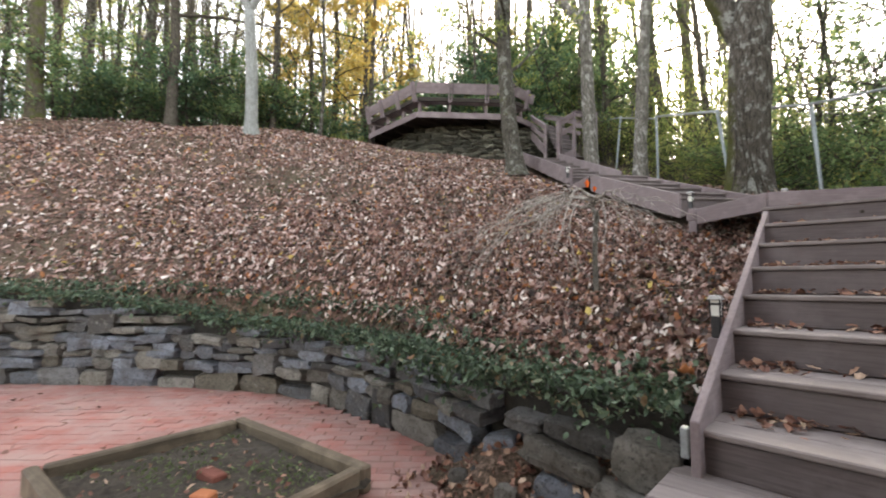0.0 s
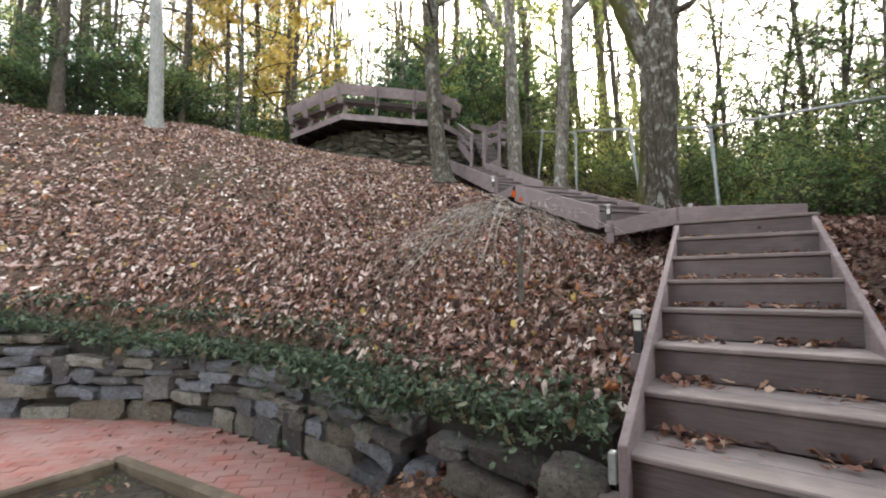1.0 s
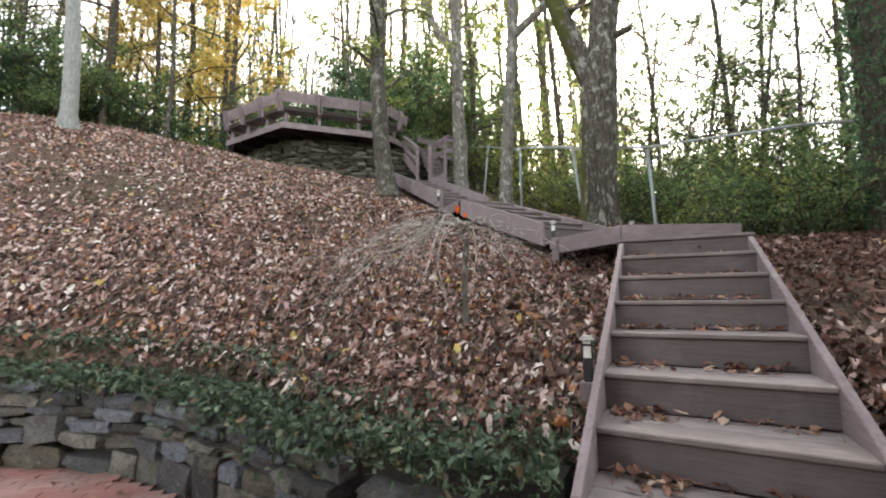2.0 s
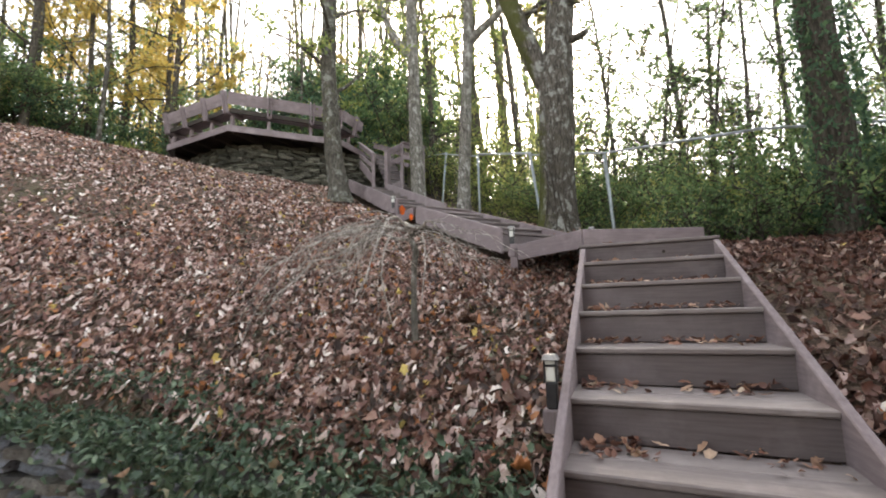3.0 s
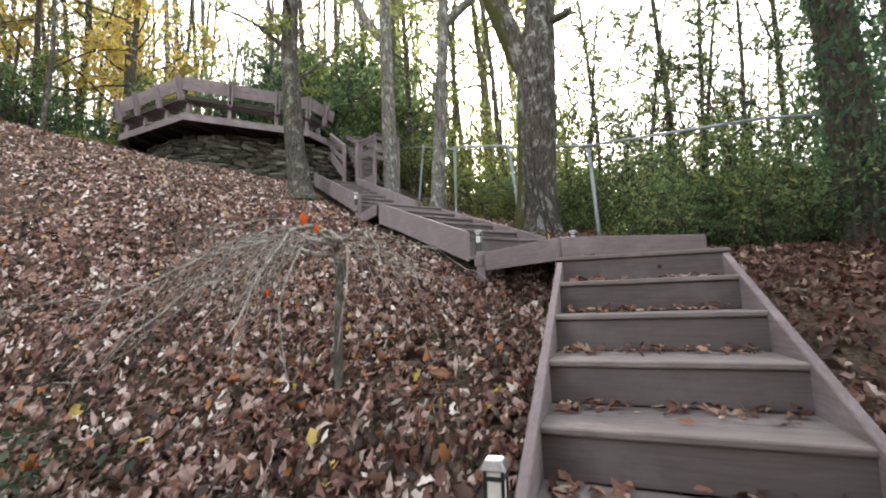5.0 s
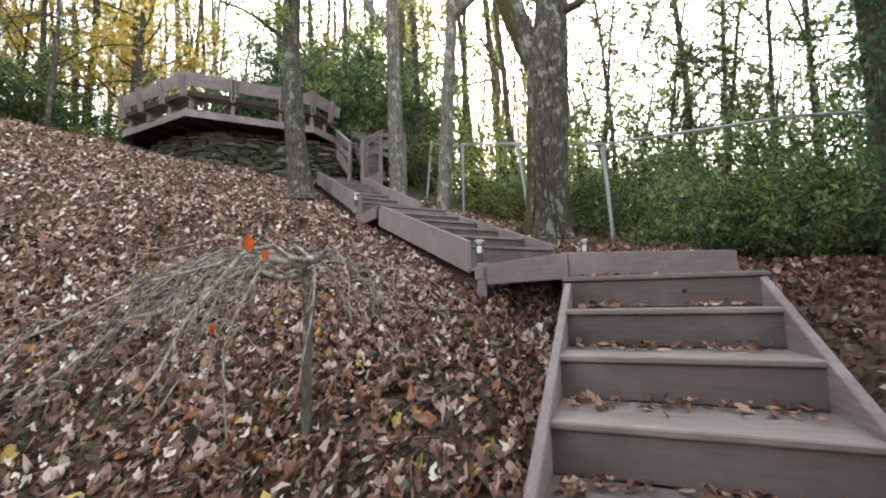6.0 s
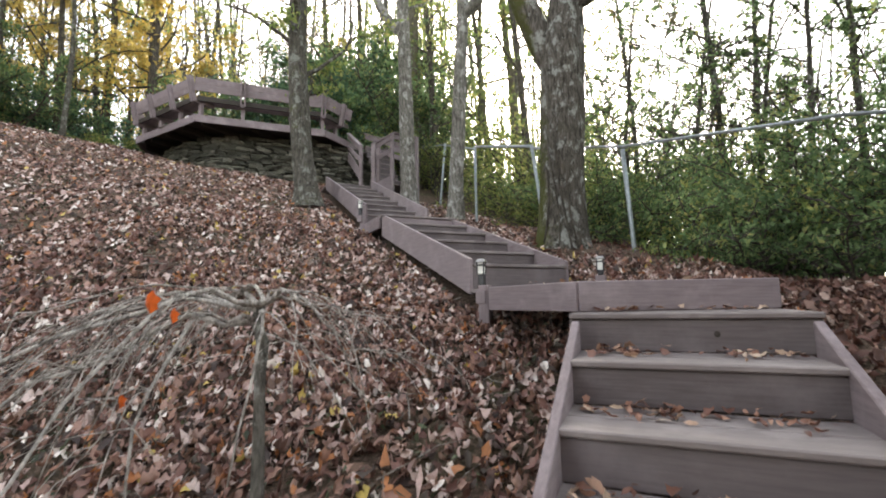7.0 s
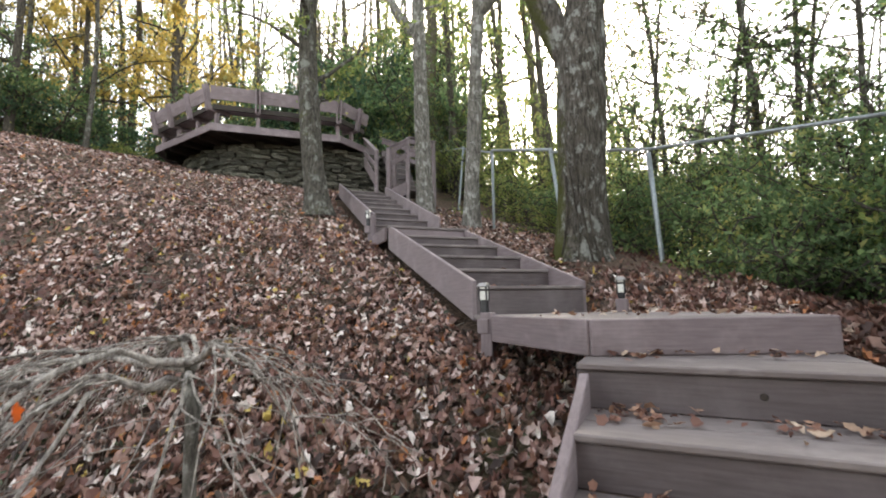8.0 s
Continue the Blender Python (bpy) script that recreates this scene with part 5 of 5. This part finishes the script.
litter("leaf_litter", 42000, (-6.5, 1.2, -3.0, 3.2), 0.074, 0.07, 0.62, curl=1.7)
litter("leaf_litter", 70000, (-15.0, -0.5, -5.0, 9.0), 0.10, 0.045, 0.75, OVAL, OVAL_F)
litter("leaf_litter", 38000, (-18.0, -6.0, -6.0, 9.0), 0.10, 0.045, 0.85, OVAL, OVAL_F)
litter("leaf_litter", 16000, (-4.0, 1.0, -2.6, 1.2), 0.056, 0.085, 0.52, curl=1.8)
# RUSSET carries the tree and shrub shade of the bank in its colour
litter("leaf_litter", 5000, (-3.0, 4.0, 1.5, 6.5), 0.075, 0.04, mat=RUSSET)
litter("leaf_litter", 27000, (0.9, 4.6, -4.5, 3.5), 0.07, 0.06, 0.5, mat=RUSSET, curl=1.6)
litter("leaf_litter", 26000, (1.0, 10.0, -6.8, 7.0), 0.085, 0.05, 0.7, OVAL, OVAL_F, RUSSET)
litter("leaf_litter", 900, (0.9, 4.6, -4.5, 3.5), 0.075, 0.07, 0.55)

litter("leaf_litter", 9000, (-9.0, -0.2, -3.6, -1.3), 0.066, 0.06, 0.6, curl=1.6)

# dry twigs among the leaves
random.seed(41)
twigs = []
for k in range(150):
    x, y = random.uniform(-5.0, -0.3), random.uniform(-1.9, 2.0)
    a, l = random.uniform(0, 6.28), random.uniform(0.1, 0.45)
    pts = [Vector((x + math.cos(a) * l * f + random.gauss(0, 0.012), y + math.sin(a) * l * f + random.gauss(0, 0.012), 0)) for f in (0, 0.35, 0.7, 1.0)]
    for p in pts:
        p.z = ground_at(p.x, p.y) + random.uniform(0.04, 0.08)
    twigs.append(tube(pts, [0.004, 0.0035, 0.003, 0.0015], 4))
vs, fs = joined(twigs)
tagged(new("dry_twigs", mesh_of("dry_twigs", vs, fs, TWIG, True)), "thin grey dead twigs lying among the fallen leaves", "twigs", kind="stuff")

# leaves blown on to the steps
px, py, pz = [], [], []
for k in range(8):
    for j in range(84 if k else 50):
        back = abs(random.gauss(0, 0.09))
        px.append(random.choice((random.uniform(0.03, 0.28), random.gauss(0.16 + 0.09 * k % 0.5, 0.07), random.uniform(0.03, 0.9), random.uniform(0.6, 0.9))))
        px[-1] = min(max(px[-1], 0.03), 0.9)
        py.append(-k * RUN + RUN - 0.01 - back if k else 0.30 + 0.4 * px[-1] - back)
        pz.append(-k * RISE + 0.012 + random.uniform(0, 0.03) * max(0, 1 - back / 0.1))
for j in range(70):
    px.append(random.uniform(-0.4, 0.9))
    py.append(random.uniform(0.5, 1.5) + 0.35 * px[-1])
    pz.append(PZ + 0.012)
for k in range(5):
    for j in range(6):
        p = FOOT + UP * (0.49 * k + random.uniform(0.1, 0.44)) + ACROSS * random.uniform(0.05, 0.9)
        px.append(p.x), py.append(p.y), pz.append(0.385 + 0.17 * k + 0.01)
P = np.stack([np.array(px), np.array(py), np.array(pz)], -1)
step_leaves = new("step_leaves", leaves("step_leaves", P, 0.058 * rng.uniform(0.4, 1.3, len(P)), CURLED, LOBED, LOBED_T, 0.97, None, 0.7))
tagged(step_leaves, "dry leaves gathered along the backs of the treads", "leaves", kind="stuff")

# ---- ivy over the wall and in the lower slope ----
n = 10000
x = rng.uniform(-9.0, -0.1, n)
d = rng.normal(0.14, 0.19, n)
clump = 0.5 + 0.5 * np.sin(x * 5.1) * np.sin(x * 2.3 + 1)
d = np.where(d < 0.05, d * (0.6 + 0.9 * clump), d)
y = wall_y(x) + d
z = np.where(d > 0.1, height(x, y) + rng.uniform(0.01, 0.10, n), np.interp(x, WALL_X, WALL_TOP) + 0.06 - np.abs(rng.normal(0, 0.13, n)) * (0.35 + clump * (0.2 + 0.4 * smooth(-3.5, -1.0, x))))
y = np.where(d < 0.1, np.minimum(y, wall_y(x) - 0.03 - rng.uniform(0, 0.09, n)), y)
ivy = new("ivy_fringe", leaves("ivy_fringe", np.stack([x, y, z], -1), 0.05 * rng.uniform(0.6, 1.4, n), IVY, LOBED, LOBED_T, 0.45))
tagged(ivy, "trailing green ivy spilling over the top of the retaining wall", "ivy", kind="stuff")
n = 4200
x = rng.uniform(-9.0, -0.1, n)
y = wall_y(x) + rng.uniform(-0.13, 0.26, n)
z = np.interp(x, WALL_X, WALL_TOP) + rng.uniform(0.0, 0.10, n)
cap = new("ivy_cap", leaves("ivy_cap", np.stack([x, y, z], -1), 0.045 * rng.uniform(0.6, 1.4, n), IVY, LOBED, LOBED_T, 0.6))
tagged(cap, "ivy lying thick along the top of the retaining wall", "ivy", kind="stuff")
n = 38000
x, y = scatter(n, -9.0, 0.0, -4.0, 2.2, lambda x, y: off_stairs(x, y) & (rng.uniform(0, 1, len(x)) < (0.28 + 0.8 * np.exp(-((y - wall_y(x)) / 0.85) ** 2)) * (0.3 + 0.7 * (np.sin(x * 2.7 + y * 3) > 0))))
ground_ivy = new("ground_ivy", leaves("ground_ivy", np.stack([x, y, height(x, y) + rng.uniform(0.02, 0.065, len(x))], -1), 0.042 * rng.uniform(0.6, 1.5, len(x)), MOSSY, OVAL, OVAL_F, 0.6))
tagged(ground_ivy, "low green ivy creeping among the fallen leaves", "ivy", kind="stuff")
x, y = rng.uniform(-2.9, -1.72, 1700), rng.uniform(-4.3, -3.27, 1700)
thick = np.sin(x * 6 + 1) * np.sin(y * 7) + rng.normal(0, 0.4, 1700) > 0
x, y = x[thick], y[thick]
weeds = new("bed_weeds", leaves("bed_weeds", np.stack([x, y, PATIO + 0.085 + rng.uniform(0, 0.03, len(x))], -1), rng.uniform(0.01, 0.04, len(x)), WEED, OVAL, OVAL_F, 0.5))
tagged(weeds, "small green weeds in the soil of the bed", "weeds", kind="stuff")
x = -0.1 - 1.5 * rng.uniform(0, 1, 520) ** 1.2
y = rng.uniform(-3.1, -2.42, 520)
low_leaves = new("foot_leaves", leaves("foot_leaves", np.stack([x, y, heap_z(x, y) + rng.uniform(0.01, 0.04, 520)], -1), rng.uniform(0.03, 0.08, 520), CURLED, LOBED, LOBED_T, 0.6))
n = 90
x, y = rng.uniform(-2.9, -1.72, n), rng.uniform(-4.3, -3.27, n)
bed_leaves = new("bed_leaves", leaves("bed_leaves", np.stack([x, y, PATIO + 0.10 + rng.uniform(0, 0.01, n)], -1), rng.uniform(0.02, 0.06, n), CURLED, LOBED, LOBED_T, 0.8))
tagged(bed_leaves, "a few brown leaves lying on the soil of the bed", "leaves", kind="stuff")
n = 120
x, y = rng.uniform(-6.5, -1.0, n), rng.uniform(-4.6, -2.1, n)
ok = (y < wall_y(x) - 0.06) & ~((x > -3.2) & (x < -1.4) & (y < -3.0))
x, y = x[ok], y[ok]
brick_leaves = new("brick_leaves", leaves("brick_leaves", np.stack([x, y, PATIO + 0.012 + 0 * x], -1), rng.uniform(0.03, 0.07, len(x)), CURLED, LOBED, LOBED_T, 0.95))
tagged(brick_leaves, "stray brown leaves on the brick patio", "leaves", kind="stuff")
tagged(low_leaves, "brown leaves drifted at the foot of the wall", "leaves", kind="stuff")

# ---- stones and bricks, piece by piece ----
random.seed(3)
blocks = [rock_mesh("stone", STONE, 0.17) for _ in range(14)]
masonry(garden_wall, wall_line, lambda s: PATIO - 0.05, lambda s: wall_top(s) - 0.07, blocks, (0.18, 0.40), (0.085, 0.145), 0.24, foot=0.85, fallen=lambda s, z: wall_x_at(s) > -1.12 and z < -1.42)
slabs = [rock_mesh("stone", LEDGE, 0.12) for _ in range(9)]
masonry(stone_base, base_ring, deck_ground, lambda s: 4.58, slabs, (0.16, 0.46), (0.05, 0.11), 0.26, 520)

brick_me = box_mesh("brick", 0.201, 0.098, 0.03, BRICK, 0.006)
bv, bf = [], []
cube = [(a * 0.1005, b * 0.049, h) for h in (-0.02, 0.0) for a, b in ((-1, -1), (1, -1), (1, 1), (-1, 1))]
lay = radians(41.5)
bu, bw = Vector((math.cos(lay), math.sin(lay), 0)), Vector((-math.sin(lay), math.cos(lay), 0))
for r in range(-75, 75):
    for c in range(-45, 45):
        p = Vector((-3.4, -3.6, 0)) + bu * (0.206 * c + (0.103 if r % 2 else 0)) + bw * (0.103 * r)
        x, y = p.x, p.y
        if x > -0.38 or x < -10.5 or y < -7.9 or y > wall_y(x) - 0.05:
            continue
        if -2.95 < x < -1.68 and -4.3 < y < -3.3:
            continue
        dz = random.uniform(-0.004, 0.003)
        if -4.6 < x < -0.9 and y > -3.5:
            put(new("brick", brick_me), Matrix.Translation((x, y, PATIO - 0.015 + dz)) @ Matrix.Rotation(lay + random.uniform(-0.02, 0.02), 4, "Z"), patio)
        else:
            o = len(bv)
            bv += [tuple(p + bu * a + bw * b + Vector((0, 0, PATIO + dz + h))) for a, b, h in cube]
            bf += [tuple(o + i for i in q) for q in ((4, 5, 6, 7), (0, 1, 5, 4), (1, 2, 6, 5), (2, 3, 7, 6), (3, 0, 4, 7))]
rest_bricks = part("brick_field", mesh_of("brick_field", bv, bf, BRICK), patio)
rest_bricks["kind"] = "stuff"
